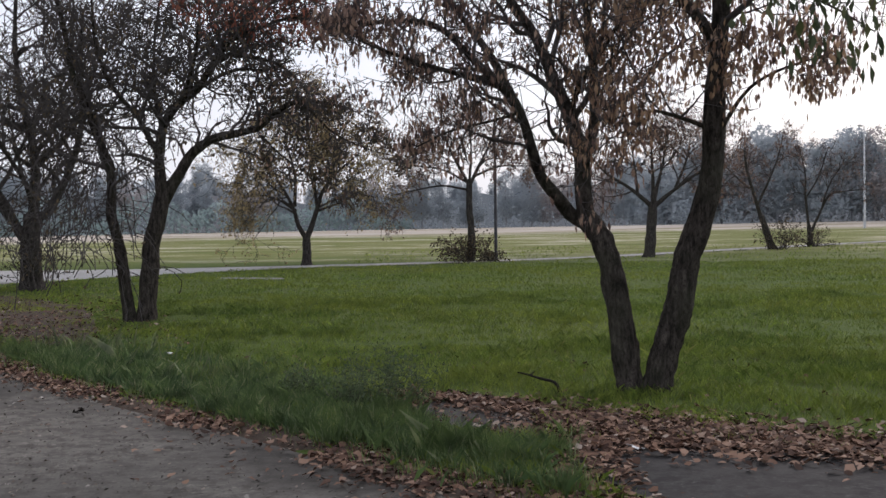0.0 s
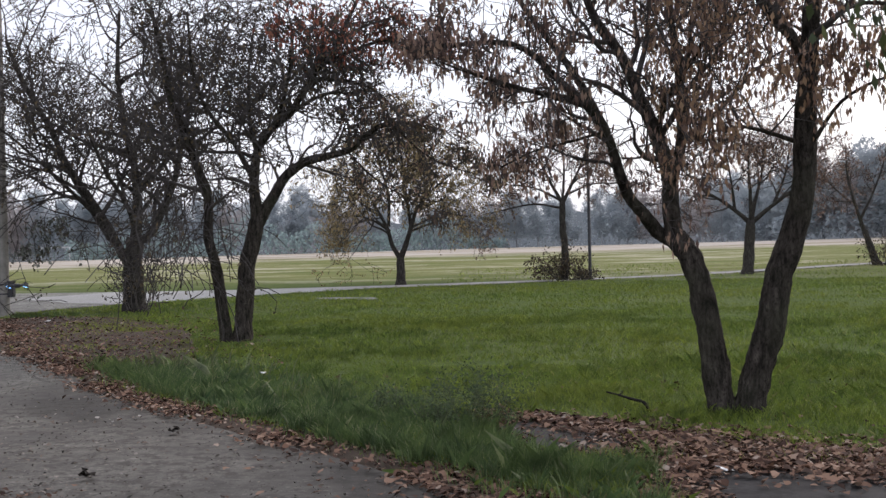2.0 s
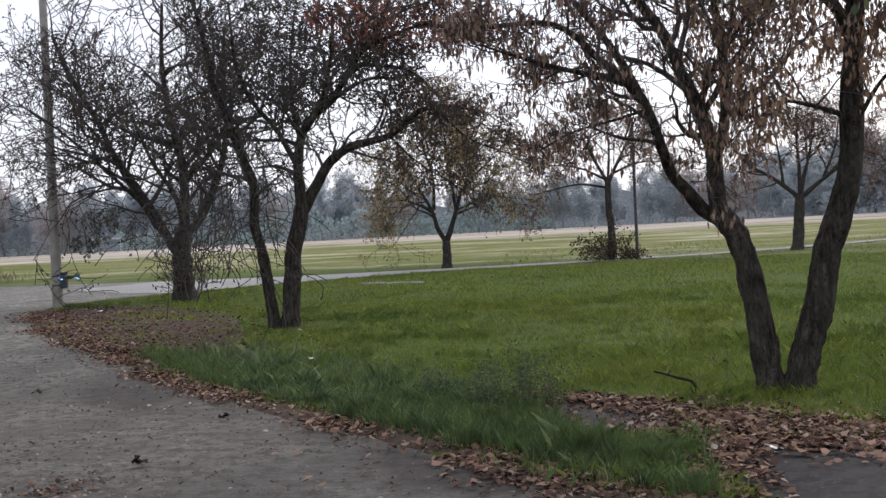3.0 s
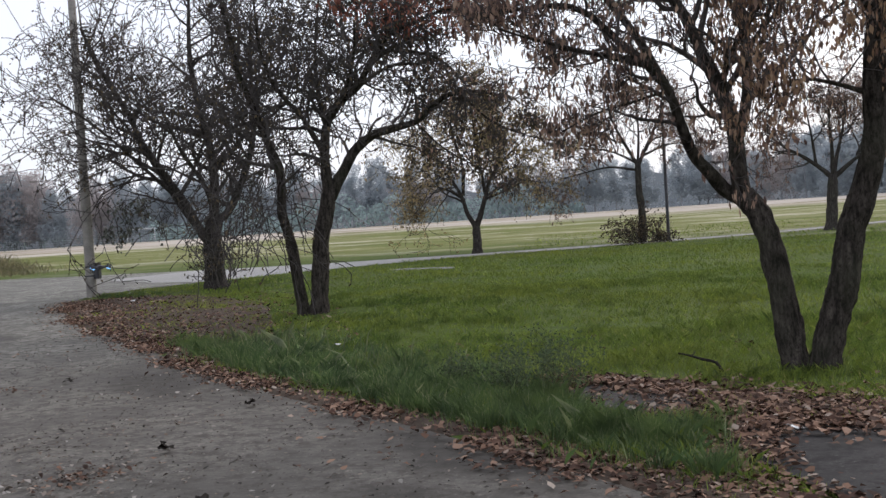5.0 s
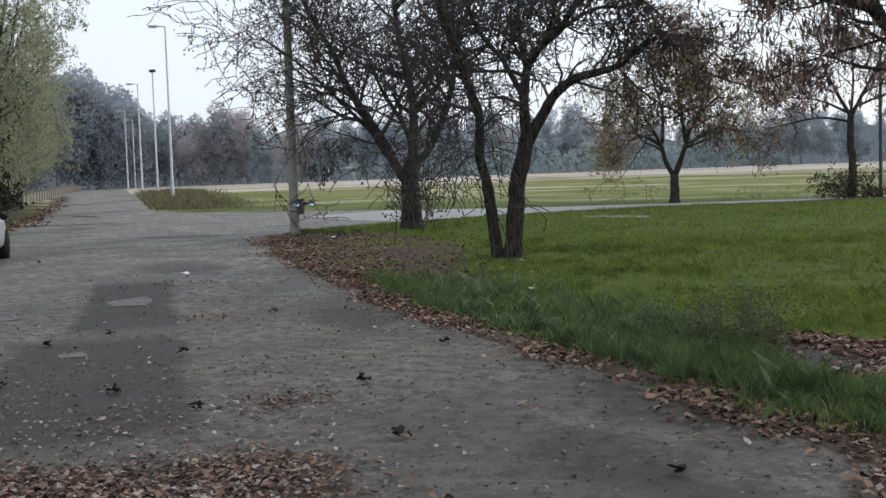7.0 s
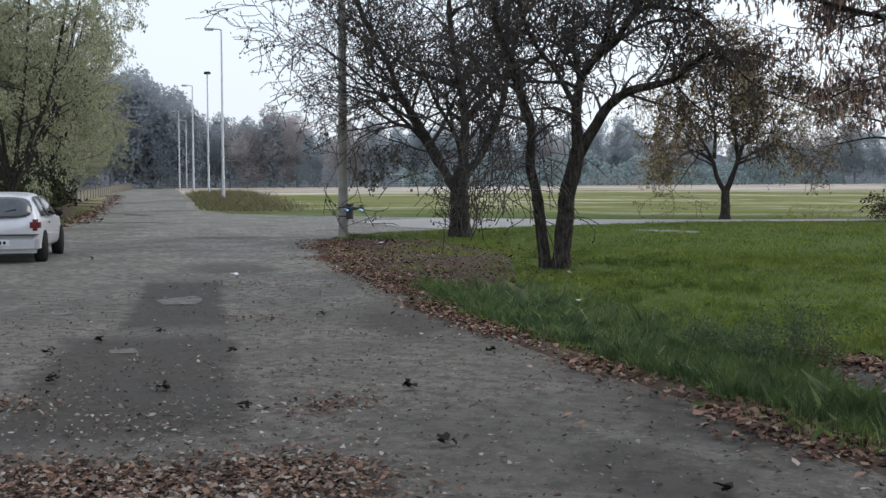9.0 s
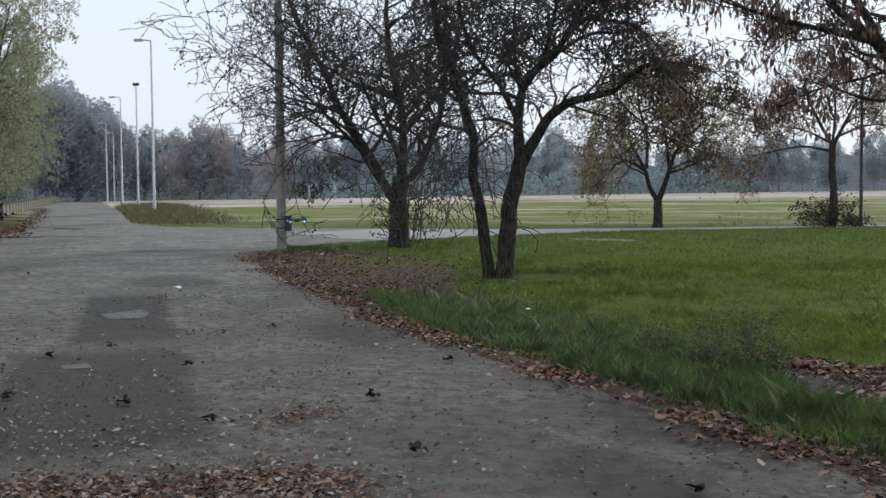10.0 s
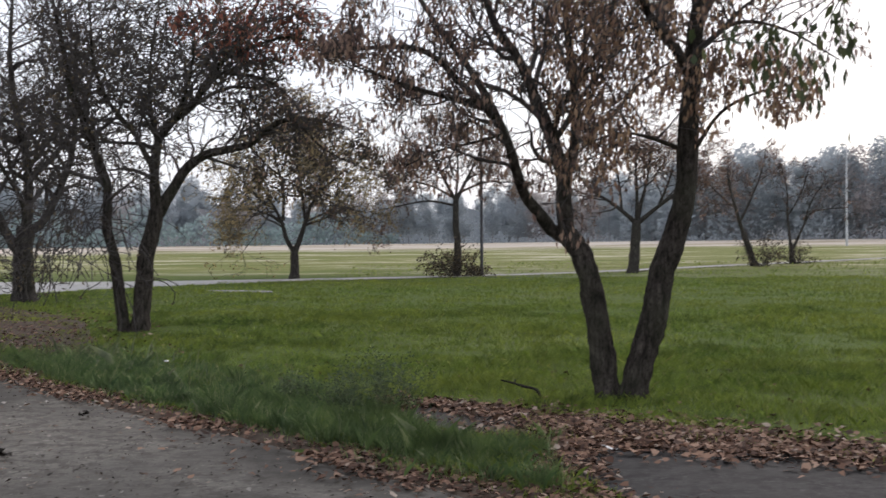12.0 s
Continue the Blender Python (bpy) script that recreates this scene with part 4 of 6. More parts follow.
# ---- the trees by the road ----
def forked_tree():
    tree = empty("forked_tree", label="twin-stemmed tree with dark bark and hanging dry leaves", category="tree")
    g = Grower(3, droop=0.09, wild=0.2, sub=(7, 6), thin=0.004)
    stems = [([(1.71, 10.75, -0.08), (1.64, 10.76, 0.29), (1.58, 10.77, 0.71), (1.52, 10.78, 1.15), (1.42, 10.8, 1.44), (1.28, 10.81, 1.66)], 0.135, 0.105),
             ([(1.87, 10.73, -0.08), (2.0, 10.7, 0.4), (2.12, 10.68, 0.83), (2.2, 10.66, 1.25), (2.32, 10.64, 1.6), (2.41, 10.62, 1.95), (2.45, 10.61, 2.36), (2.46, 10.61, 2.79), (2.49, 10.59, 3.21), (2.54, 10.59, 3.69), (2.58, 10.58, 4.16), (2.64, 10.72, 5.3)], 0.145, 0.05)]
    for pts, r0, r1 in stems:
        tb = Tubes()
        line = smooth_line(pts, 0.035)
        n = len(line)
        tb.add(line, g.flare([r0 + (r1 - r0) * i / (n - 1) for i in range(n)], 0.35, 9), 30, 0.2)
        part("stem", tb.mesh("stem"), BARK_NEAR, tree)
        if r1 < 0.08:
            g.spawn(line[int(n * .55):], [0.07] * n, 1.6, 1, kids=10)
    limbs = [([(1.31, 10.81, 1.59), (1.12, 10.84, 1.71), (0.99, 10.75, 1.87), (0.84, 10.66, 2.05), (0.74, 10.56, 2.32), (0.64, 10.47, 2.62), (0.45, 10.38, 2.88), (0.22, 10.29, 3.09), (-0.17, 10.09, 3.4), (-0.8, 9.86, 3.38)], 0.075, 0.015, 9),
             ([(0.64, 10.47, 2.62), (0.4, 10.68, 3.15), (0.18, 10.88, 3.51), (-0.06, 10.98, 3.86), (-0.44, 11.16, 4.49)], 0.05, 0.015, 3),
             ([(0.45, 10.38, 2.87), (-0.17, 9.99, 3.01), (-0.58, 9.68, 3.11), (-0.77, 9.46, 3.16)], 0.03, 0.008, 4),
             ([(1.28, 10.81, 1.61), (1.25, 10.81, 1.92), (1.25, 10.91, 2.24), (1.16, 11.02, 2.62), (1.01, 11.15, 3.03), (0.83, 11.26, 3.49), (0.57, 11.37, 3.93), (0.38, 11.45, 4.7)], 0.095, 0.03, 10),
             ([(1.25, 10.81, 2.18), (1.38, 11.1, 2.5), (1.43, 11.3, 2.92), (1.42, 11.5, 3.48), (1.38, 11.71, 4.04), (1.41, 11.84, 4.9)], 0.065, 0.025, 10),
             ([(1.16, 11.02, 2.62), (1.2, 10.72, 2.9), (1.36, 10.5, 3.16), (1.6, 10.27, 3.57), (1.7, 10.14, 4.18)], 0.032, 0.012, 6),
             ([(2.47, 10.61, 3.24), (2.3, 10.44, 3.46), (2.14, 10.37, 3.61), (1.97, 10.3, 3.89), (1.81, 10.24, 4.59)], 0.06, 0.03, 7),
             ([(2.39, 10.63, 2.5), (2.06, 10.39, 2.58), (1.8, 10.24, 2.62), (1.52, 10.07, 2.56), (1.32, 9.91, 2.47)], 0.025, 0.007, 6),
             ([(-0.01, 10.35, 3.34), (-0.19, 10.24, 3.42), (-0.51, 10.08, 3.42), (-0.76, 9.96, 3.38), (-1.04, 9.79, 3.37)], 0.022, 0.006, 1),
             ([(0.38, 10.43, 2.94), (-0.01, 10.6, 3.05), (-0.3, 10.64, 3.11), (-0.6, 10.68, 3.26), (-0.81, 10.71, 3.37), (-1.11, 10.74, 3.48)], 0.022, 0.006, 2),
             ([(0.58, 10.42, 2.62), (0.3, 10.33, 2.54), (-0.02, 10.25, 2.46), (-0.33, 10.14, 2.31)], 0.016, 0.005, 1),
             ([(2.48, 10.61, 2.41), (2.65, 10.35, 2.75), (2.81, 10.11, 2.9), (3.07, 9.82, 2.99), (3.26, 9.55, 2.99)], 0.025, 0.006, 6),
             ([(2.53, 10.59, 3.46), (2.99, 10.76, 3.77), (3.51, 10.85, 3.71), (4.07, 10.89, 3.41)], 0.03, 0.007, 5),
             ([(2.47, 10.63, 2.95), (2.64, 11.32, 3.42), (2.85, 11.91, 3.78), (3.06, 12.31, 4.29)], 0.03, 0.008, 5),
             ([(2.58, 10.59, 4.08), (2.94, 10.51, 4.38), (3.36, 10.4, 4.48), (3.77, 10.29, 4.27)], 0.025, 0.007, 4)]
    for k, (pts, r0, r1, kids) in enumerate(limbs):
        line, rad = g.limb(pts, r0, r1, 10, 0.1, 0.12)
        g.spawn(line, rad, (0.85, 1.0, 0.7, 1.4, 1.5, 1.2, 1.2, 0.9, 0.5, 0.5, 0.4, 0.7, 0.8, 0.9, 0.8)[k], 1, kids=kids + (0 if k in (0, 1, 2) else 3 if k < 11 else -1), start=0.3 if k == 0 else 0.2)
    g.finish(tree, BARK_NEAR, TWIG, [("foliage", 8800, 0.085, 0.03, 0.8, LEAF_DRY, "dry brown hanging leaves", None), ("russet_foliage", 6800, 0.08, 0.032, 0.75, LEAF_RUSSET, "lighter russet leaves", lambda t: (t[:, 0] > 1.1) & (t[:, 0] < 3.3) & (t[:, 2] > 2.2))], 4)


def arched_tree():
    tree = empty("arched_tree", label="two-stemmed nearly bare tree with an arching limb", category="tree")
    g = Grower(11, droop=0.14, wild=0.28, sub=(6, 4), thin=0.0085)
    stems = [([(-5.65, 19.61, -0.05), (-5.74, 19.59, 0.66), (-5.78, 19.58, 1.07), (-5.85, 19.56, 1.48), (-5.94, 19.53, 1.89), (-5.92, 19.53, 2.3), (-5.94, 19.53, 2.7), (-6.08, 19.49, 3.1), (-6.24, 19.44, 3.57), (-6.38, 19.38, 4.02), (-6.53, 19.33, 4.43), (-6.61, 19.31, 5.02), (-6.8, 19.26, 5.98)], 0.115, 0.03, 12),
             ([(-5.42, 19.69, -0.05), (-5.33, 19.71, 0.85), (-5.3, 19.72, 1.36), (-5.21, 19.74, 1.66), (-5.17, 19.75, 1.87), (-5.09, 19.77, 2.2)], 0.165, 0.14, 0)]
    for pts, r0, r1, kids in stems:
        tb = Tubes()
        line = smooth_line(pts, 0.09)
        n = len(line)
        rad = g.flare([r0 + (r1 - r0) * i / (n - 1) for i in range(n)], 0.35, 4)
        tb.add(line, rad, 14, 0.15)
        part("stem", tb.mesh("stem"), BARK_NEAR, tree)
        if kids:
            g.spawn(line, rad, 2.0, 1, kids=kids + 3, start=0.35)
    limbs = [([(-5.11, 19.77, 2.09), (-5.13, 19.76, 2.53), (-5.14, 19.76, 2.9), (-5.1, 19.77, 3.25), (-5.04, 19.79, 3.5), (-4.78, 19.85, 3.86), (-4.48, 19.92, 4.09), (-4.29, 19.97, 4.42), (-4.12, 20.01, 4.7), (-3.87, 20.06, 5.03), (-3.63, 20.11, 5.38), (-3.26, 20.19, 6.14)], 0.11, 0.03, 11, 1.7),
             ([(-5.15, 19.75, 2.93), (-5.35, 19.71, 3.32), (-5.5, 19.66, 3.61), (-5.72, 19.59, 3.88), (-5.92, 19.53, 4.17), (-6.06, 19.49, 4.52), (-6.15, 19.47, 4.93), (-6.17, 19.37, 5.86)], 0.06, 0.02, 9, 1.7),
             ([(-5.08, 19.77, 2.11), (-4.94, 19.81, 2.38), (-4.79, 19.85, 2.63), (-4.64, 19.89, 2.89), (-4.47, 19.92, 3.06), (-4.2, 20.0, 3.23), (-3.79, 20.08, 3.32), (-3.49, 20.13, 3.4), (-3.23, 20.18, 3.61), (-2.99, 20.22, 3.79), (-2.67, 20.26, 3.89), (-2.27, 20.31, 3.86), (-1.76, 20.37, 3.74)], 0.12, 0.025, 10, 1.3),
             ([(-4.32, 19.97, 4.38), (-4.02, 20.03, 4.67), (-3.77, 20.08, 4.7), (-3.27, 20.17, 4.62), (-2.88, 20.23, 4.41), (-2.53, 20.28, 3.99)], 0.05, 0.018, 8, 1.2),
             ([(-4.48, 19.92, 4.09), (-4.07, 20.02, 4.35), (-3.73, 20.09, 4.46), (-3.33, 20.16, 4.45), (-2.84, 20.49, 4.68)], 0.045, 0.015, 8, 1.2),
             ([(-3.94, 20.05, 4.95), (-3.37, 20.29, 5.25), (-2.74, 20.34, 5.41), (-2.12, 20.39, 5.2), (-1.81, 20.39, 4.88)], 0.04, 0.012, 9, 1.0),
             ([(-4.61, 19.88, 3.98), (-4.71, 20.49, 4.59), (-4.7, 21.1, 5.22), (-4.8, 21.6, 5.95)], 0.06, 0.02, 9, 1.7),
             ([(-4.78, 19.85, 3.86), (-4.41, 19.38, 4.48), (-4.21, 18.87, 5.1)], 0.045, 0.015, 8, 1.6),
             ([(-5.08, 19.78, 3.34), (-5.28, 20.08, 4.08), (-5.33, 20.28, 4.91), (-5.23, 20.38, 5.85)], 0.05, 0.02, 8, 1.6),
             ([(-3.49, 20.13, 3.38), (-3.1, 20.2, 2.96), (-2.59, 20.27, 2.6), (-1.89, 20.36, 2.28)], 0.022, 0.007, 5, 0.6),
             ([(-2.67, 20.26, 3.87), (-2.12, 20.19, 3.32), (-1.5, 20.19, 3.01), (-0.87, 20.29, 2.85)], 0.022, 0.007, 6, 0.7)]
    for pts, r0, r1, kids, reach in limbs:
        line, rad = g.limb(pts, r0, r1, 9, 0.13, 0.12)
        g.spawn(line, rad, reach, 1, kids=kids + 4, up=0.03, start=0.12)
    # long drooping shoots on the roadside flank
    for k in range(30):
        g.droop = 0.6
        g.branch(Vector((-6.1 + g.rng.uniform(-0.9, 0.5), 19.4 + g.rng.uniform(-0.6, 0.4), g.rng.uniform(1.9, 3.6))), Vector((g.rng.uniform(-0.6, 0.3), g.rng.uniform(-0.4, 0.2), -0.7)), g.rng.uniform(1.0, 2.2), 0.013, 2, 3, 5, 0.0)
    g.finish(tree, BARK_NEAR, TWIG, [("foliage", 5200, 0.085, 0.045, 0.55, LEAF_DARK, "sparse small dark leaves", None),
                                     ("dry_foliage", 800, 0.085, 0.04, 0.75, LEAF_DRY, "hanging brown leaves", lambda t: (t[:, 0] > -3.6) & (t[:, 2] < 4.7)),
                                     ("rust_foliage", 2200, 0.10, 0.05, 0.6, LEAF_RUST, "cluster of rust-red leaves", lambda t: (t[:, 2] > 5.0) & (t[:, 0] > -4.6) & (t[:, 0] < -1.4))], 12)


def spreading_tree():
    tree = empty("spreading_tree", label="thick-trunked old tree with a wide bare crown", category="tree")
    g = Grower(17, droop=0.1, wild=0.2, sub=(7, 4), thin=0.0105)
    tb = Tubes()
    line = smooth_line([(-11.24, 29.88, -0.1), (-11.27, 29.87, 0.74), (-11.27, 29.87, 1.38), (-11.19, 29.89, 2.06)], 0.12)
    tb.add(line, g.flare([0.30 - 0.07 * i / (len(line) - 1) for i in range(len(line))], 0.4, 5), 16, 0.2)
    part("trunk", tb.mesh("trunk"), BARK_GREY, tree)
    limbs = [([(-11.31, 29.85, 1.3), (-11.51, 29.78, 1.57), (-11.87, 29.63, 2.38), (-12.29, 29.46, 3.14), (-12.82, 29.22, 4.08), (-13.17, 29.07, 5.03), (-13.77, 28.78, 6.25), (-14.14, 28.6, 7.37)], 0.15, 0.04, 14),
             ([(-11.19, 29.89, 1.95), (-11.15, 29.91, 2.56), (-11.15, 29.92, 3.79), (-11.42, 29.81, 5.22), (-11.54, 29.76, 6.62), (-11.47, 29.79, 8.29)], 0.16, 0.04, 14),
             ([(-11.19, 29.89, 1.95), (-10.78, 30.04, 2.21), (-10.26, 30.23, 3.41), (-10.0, 30.32, 4.54), (-10.0, 30.32, 6.03), (-9.9, 30.35, 7.63)], 0.13, 0.04, 14),
             ([(-11.27, 29.87, 1.38), (-12.22, 30.58, 2.07), (-13.03, 30.8, 3.24), (-13.85, 30.99, 4.51), (-14.73, 30.99, 5.58)], 0.09, 0.03, 10),
             ([(-11.17, 29.89, 1.85), (-10.97, 28.87, 2.79), (-11.19, 27.75, 3.85), (-11.3, 26.93, 4.91)], 0.09, 0.03, 11),
             ([(-11.87, 29.63, 2.38), (-12.86, 29.05, 3.55), (-14.02, 28.72, 4.73), (-15.08, 28.38, 5.58)], 0.07, 0.02, 11),
             ([(-11.17, 29.89, 3.22), (-10.53, 31.13, 4.48), (-10.2, 31.95, 5.95), (-9.99, 32.46, 7.21)], 0.09, 0.03, 10)]
    for k, (pts, r0, r1, kids) in enumerate(limbs):
        line, rad = g.limb(pts, r0, r1, 9, 0.2, 0.15)
        g.spawn(line, rad, 3.2, 1, kids=kids + 3, up=0.08, start=(0.2, 0.12, 0.12, 0.25, 0.15, 0.2, 0.12)[k])
    # a leafy drooping spray on the road side
    g.droop = 0.6
    for k in range(6):
        g.branch(Vector((-12.2 + g.rng.uniform(-0.5, 0.4), 26.9 + g.rng.uniform(-0.4, 0.6), g.rng.uniform(1.9, 2.8))), Vector((g.rng.uniform(-0.4, 0.4), g.rng.uniform(-0.3, 0.3), -0.5)), g.rng.uniform(0.4, 0.8), 0.012, 2, 3, 4, 0.0)
    g.droop = 0.1
    # a mesh of low twigs between the limbs
    for k in range(26):
        a = g.rng.uniform(0, 6.28)
        g.branch(Vector((-11.3 + 0.9 * math.cos(a), 29.8 + 0.9 * math.sin(a), g.rng.uniform(1.5, 3.4))), Vector((math.cos(a), math.sin(a), g.rng.uniform(-0.1, 0.8))), g.rng.uniform(0.9, 1.9), 0.016, 2, 3, 5, 0.0)
    # young shoots round the foot
    for k in range(14):
        a = g.rng.uniform(0, 6.28)
        g.branch(Vector((-10.97 + 0.3 * math.cos(a), 29.39 + 0.3 * math.sin(a), 0.1)), Vector((math.cos(a) * 0.5, math.sin(a) * 0.5, 1)), g.rng.uniform(0.7, 1.7), 0.014, 2, 3, 4, 0.3)
    g.finish(tree, BARK_GREY, TWIG, [("foliage", 7500, 0.10, 0.055, 0.5, LEAF_DARK, "sparse small brown leaves", None), ("spray_foliage", 230, 0.12, 0.08, 0.4, LEAF_SPRAY, "pale grey-green drooping leaves", lambda t: (np.hypot(t[:, 0] + 12.2, t[:, 1] - 27.0) < 0.9) & (t[:, 2] < 2.6))], 18)


forked_tree()
arched_tree()
spreading_tree()


def park_tree(name, place, seed, label, trunk_h, trunk_r, forks, height, spread, leaves, leaf_mat, twin=False, up=0.1, bark=BARK_GREY, twig=TWIG_FAR, leaf_size=0.12):
    """A small meadow tree: one short trunk that parts into limbs, twigs and some dry leaves."""
    x, y = place
    z = float(land(np.array([x]), np.array([y]))[0])
    tree = empty(name, (x, y, z - 0.05), label=label, category="tree")
    g = Grower(seed, droop=0.08, wild=0.25, sub=(6, 4), thin=0.006)
    tb = Tubes()
    line = smooth_line([(0, 0, 0), (0.05, 0, trunk_h * 0.5), (0.0, 0, trunk_h)], 0.15)
    tb.add(line, g.flare([trunk_r * (1 - 0.25 * i / (len(line) - 1)) for i in range(len(line))], 0.35, 3), 10, 0.15)
    part("trunk", tb.mesh("trunk"), bark, tree)
    for k in range(forks):
        a = 2 * math.pi * k / forks + g.rng.uniform(-0.4, 0.4) + (0 if not twin else 0.1)
        out = spread * g.rng.uniform(0.55, 1.0)
        top = height * g.rng.uniform(0.7, 1.0)
        c, s = math.cos(a), math.sin(a)
        mid = trunk_h + (top - trunk_h) * 0.45
        line, rad = g.limb([(0, 0, trunk_h * 0.93), (c * out * 0.35, s * out * 0.35, trunk_h + (mid - trunk_h) * 0.55), (c * out * 0.65, s * out * 0.65, mid + 0.2), (c * out, s * out, top)], trunk_r * 0.6, 0.02, 7, 0.3, 0.1)
        g.spawn(line, rad, height * 0.3, 1, kids=6, up=up)
    g.finish(tree, bark, twig, [("foliage", leaves, leaf_size, leaf_size * 0.5, 0.6, leaf_mat, "", None)], seed + 1)
    return tree


GROUP = "trees on the meadow"


def meadow_tree(place, seed, label, trunk, r, limbs, leaves, leaf_mat, reach, kids=9, leaf_size=0.13, up=0.08):
    """A small tree from the run of its trunk and limbs: (across, up, away) from its foot."""
    x, y = place
    tree = empty("meadow_tree", (x, y, float(land(np.array([x]), np.array([y]))[0]) - 0.06), label=label, category="tree", group=GROUP)
    tree.scale = (1.045, 1.045, 1.045)
    g = Grower(seed, droop=0.14, wild=0.24, sub=(7, 5), thin=0.007)
    tb = Tubes()
    line = smooth_line([(p[0], p[2] if len(p) > 2 else 0.0, p[1]) for p in trunk], 0.15)
    tb.add(line, g.flare([r * (1 - 0.25 * i / (len(line) - 1)) for i in range(len(line))], 0.3, 3), 11, 0.18)
    part("trunk", tb.mesh("trunk"), BARK_GREY, tree)
    for k, (lr, pts) in enumerate(limbs):
        away = g.rng.uniform(-1.6, 1.6)
        n = len(pts)
        line, rad = g.limb([(p[0], away * (i / (n - 1)) ** 1.2, p[1]) for i, p in enumerate(pts)], lr, 0.02, 7, 0.25, 0.12)
        g.spawn(line, rad, reach, 1, kids=kids, up=up, start=0.3)
    g.finish(tree, BARK_GREY, TWIG_FAR, [("foliage", leaves, leaf_size, leaf_size * 0.5, 0.6, leaf_mat, "", None)], seed)


meadow_tree((-6.29, 48.33), 31, "small tree parting low into two limbs, ochre leaves", [(0, 0), (0.02, 0.6), (0.0, 1.25)], 0.21,
            [(0.12, [(0, 1.15), (-0.28, 1.7), (-0.46, 2.5), (-1.0, 3.6), (-1.6, 4.8)]), (0.14, [(0, 1.15), (0.26, 1.7), (0.52, 2.4), (0.85, 3.2), (1.5, 3.9), (2.4, 4.6)]),
             (0.09, [(0.5, 2.3), (0.4, 3.4), (0.3, 4.8), (0.2, 6.2)]), (0.08, [(-0.46, 2.5), (-0.4, 3.8), (-0.7, 5.2), (-0.6, 6.6)]), (0.07, [(0.85, 3.2), (1.2, 4.4), (1.3, 5.6)]),
             (0.06, [(-0.4, 2.3), (-1.2, 2.8), (-2.0, 3.0), (-2.7, 2.9)]), (0.06, [(0.5, 2.3), (1.4, 2.6), (2.2, 2.9), (2.9, 2.8)])], 15000, LEAF_OCHRE, 2.7, kids=12, leaf_size=0.12)
meadow_tree((0.84, 50.49), 37, "small slender tree with a shrub at its foot", [(0, 0), (0.05, 1.5), (-0.02, 2.4), (0.0, 3.5)], 0.17,
            [(0.10, [(0, 3.4), (0.4, 4.2), (0.9, 5.2), (1.3, 6.2)]), (0.09, [(0, 3.4), (-0.5, 4.3), (-1.0, 5.4), (-1.2, 6.6)]), (0.06, [(0, 3.2), (-1.2, 3.4), (-2.4, 3.2), (-3.4, 3.0)]),
             (0.06, [(0, 3.5), (-1.2, 4.1), (-2.6, 4.3)]), (0.06, [(0.2, 3.8), (1.3, 4.2), (2.4, 4.2)]), (0.07, [(0, 3.5), (0.1, 5.0), (0.0, 6.8)])], 8500, LEAF_DRY, 2.2, leaf_size=0.11)
meadow_tree((9.35, 52.87), 41, "small tree with straight ascending limbs and brown leaves", [(0, 0), (0.08, 1.2), (0.18, 2.45)], 0.27,
            [(0.13, [(0.18, 2.3), (-0.5, 2.9), (-1.2, 3.4), (-2.0, 3.9), (-2.8, 4.8)]), (0.13, [(0.18, 2.3), (0.9, 2.9), (1.7, 3.5), (2.4, 4.0), (3.0, 5.0)]), (0.11, [(0.18, 2.3), (0.45, 3.3), (0.85, 4.6), (1.1, 6.2)]),
             (0.11, [(0.18, 2.3), (0.15, 3.6), (0.05, 5.0), (0.1, 6.8)]), (0.08, [(-0.5, 2.9), (-0.7, 4.2), (-1.0, 5.6)]), (0.07, [(1.2, 3.2), (1.7, 4.4), (1.9, 5.6)])], 7500, LEAF_DRY, 2.0, 9, leaf_size=0.11)
meadow_tree((17.3, 60.22), 43, "small bare tree leaning over a bush", [(0, 0), (-0.3, 0.9), (-0.6, 1.8)], 0.2,
            [(0.12, [(-0.6, 1.7), (-1.1, 3.0), (-1.6, 4.4), (-1.8, 6.0)]), (0.08, [(-0.8, 2.3), (-0.2, 3.6), (0.3, 5.0), (0.5, 6.2)]), (0.06, [(-1.2, 3.2), (-2.2, 4.2), (-2.8, 5.2)])], 1500, LEAF_DRY, 1.7, 8)
meadow_tree((20.29, 63.16), 47, "small bare many-stemmed tree", [(0, 0), (-0.05, 0.6), (-0.1, 1.2)], 0.16,
            [(0.09, [(-0.1, 1.1), (-0.3, 2.6), (-0.4, 4.2), (-0.9, 5.8)]), (0.09, [(0, 0.8), (0.5, 1.9), (1.0, 2.8), (1.7, 3.0), (3.0, 3.1)]), (0.06, [(0.6, 2.1), (0.9, 3.4), (1.4, 4.4)]), (0.05, [(-0.3, 2.6), (0.3, 3.8), (0.6, 5.2)])], 600, LEAF_DRY, 1.5, 7)


def shrub(place, seed, r, h, leaf_mat, n, label):
    x, y = place
    z = float(land(np.array([x]), np.array([y]))[0])
    ob = empty("shrub", (x, y, z - 0.03), label=label, category="shrub", group="shrubs on the meadow")
    g = Grower(seed, droop=0.1, wild=0.3)
    for k in range(26):
        a, o = g.rng.uniform(0, 6.28), g.rng.uniform(0, r * 0.4)
        g.branch(Vector((o * math.cos(a), o * math.sin(a), 0)), Vector((math.cos(a) * 0.9, math.sin(a) * 0.9, 1.0)), h * g.rng.uniform(0.7, 1.2), 0.02, 2, 3, 4, 0.1)
    g.finish(ob, TWIG_FAR, TWIG_FAR, [("foliage", n, 0.13, 0.07, 0.3, leaf_mat, "", None)], seed)


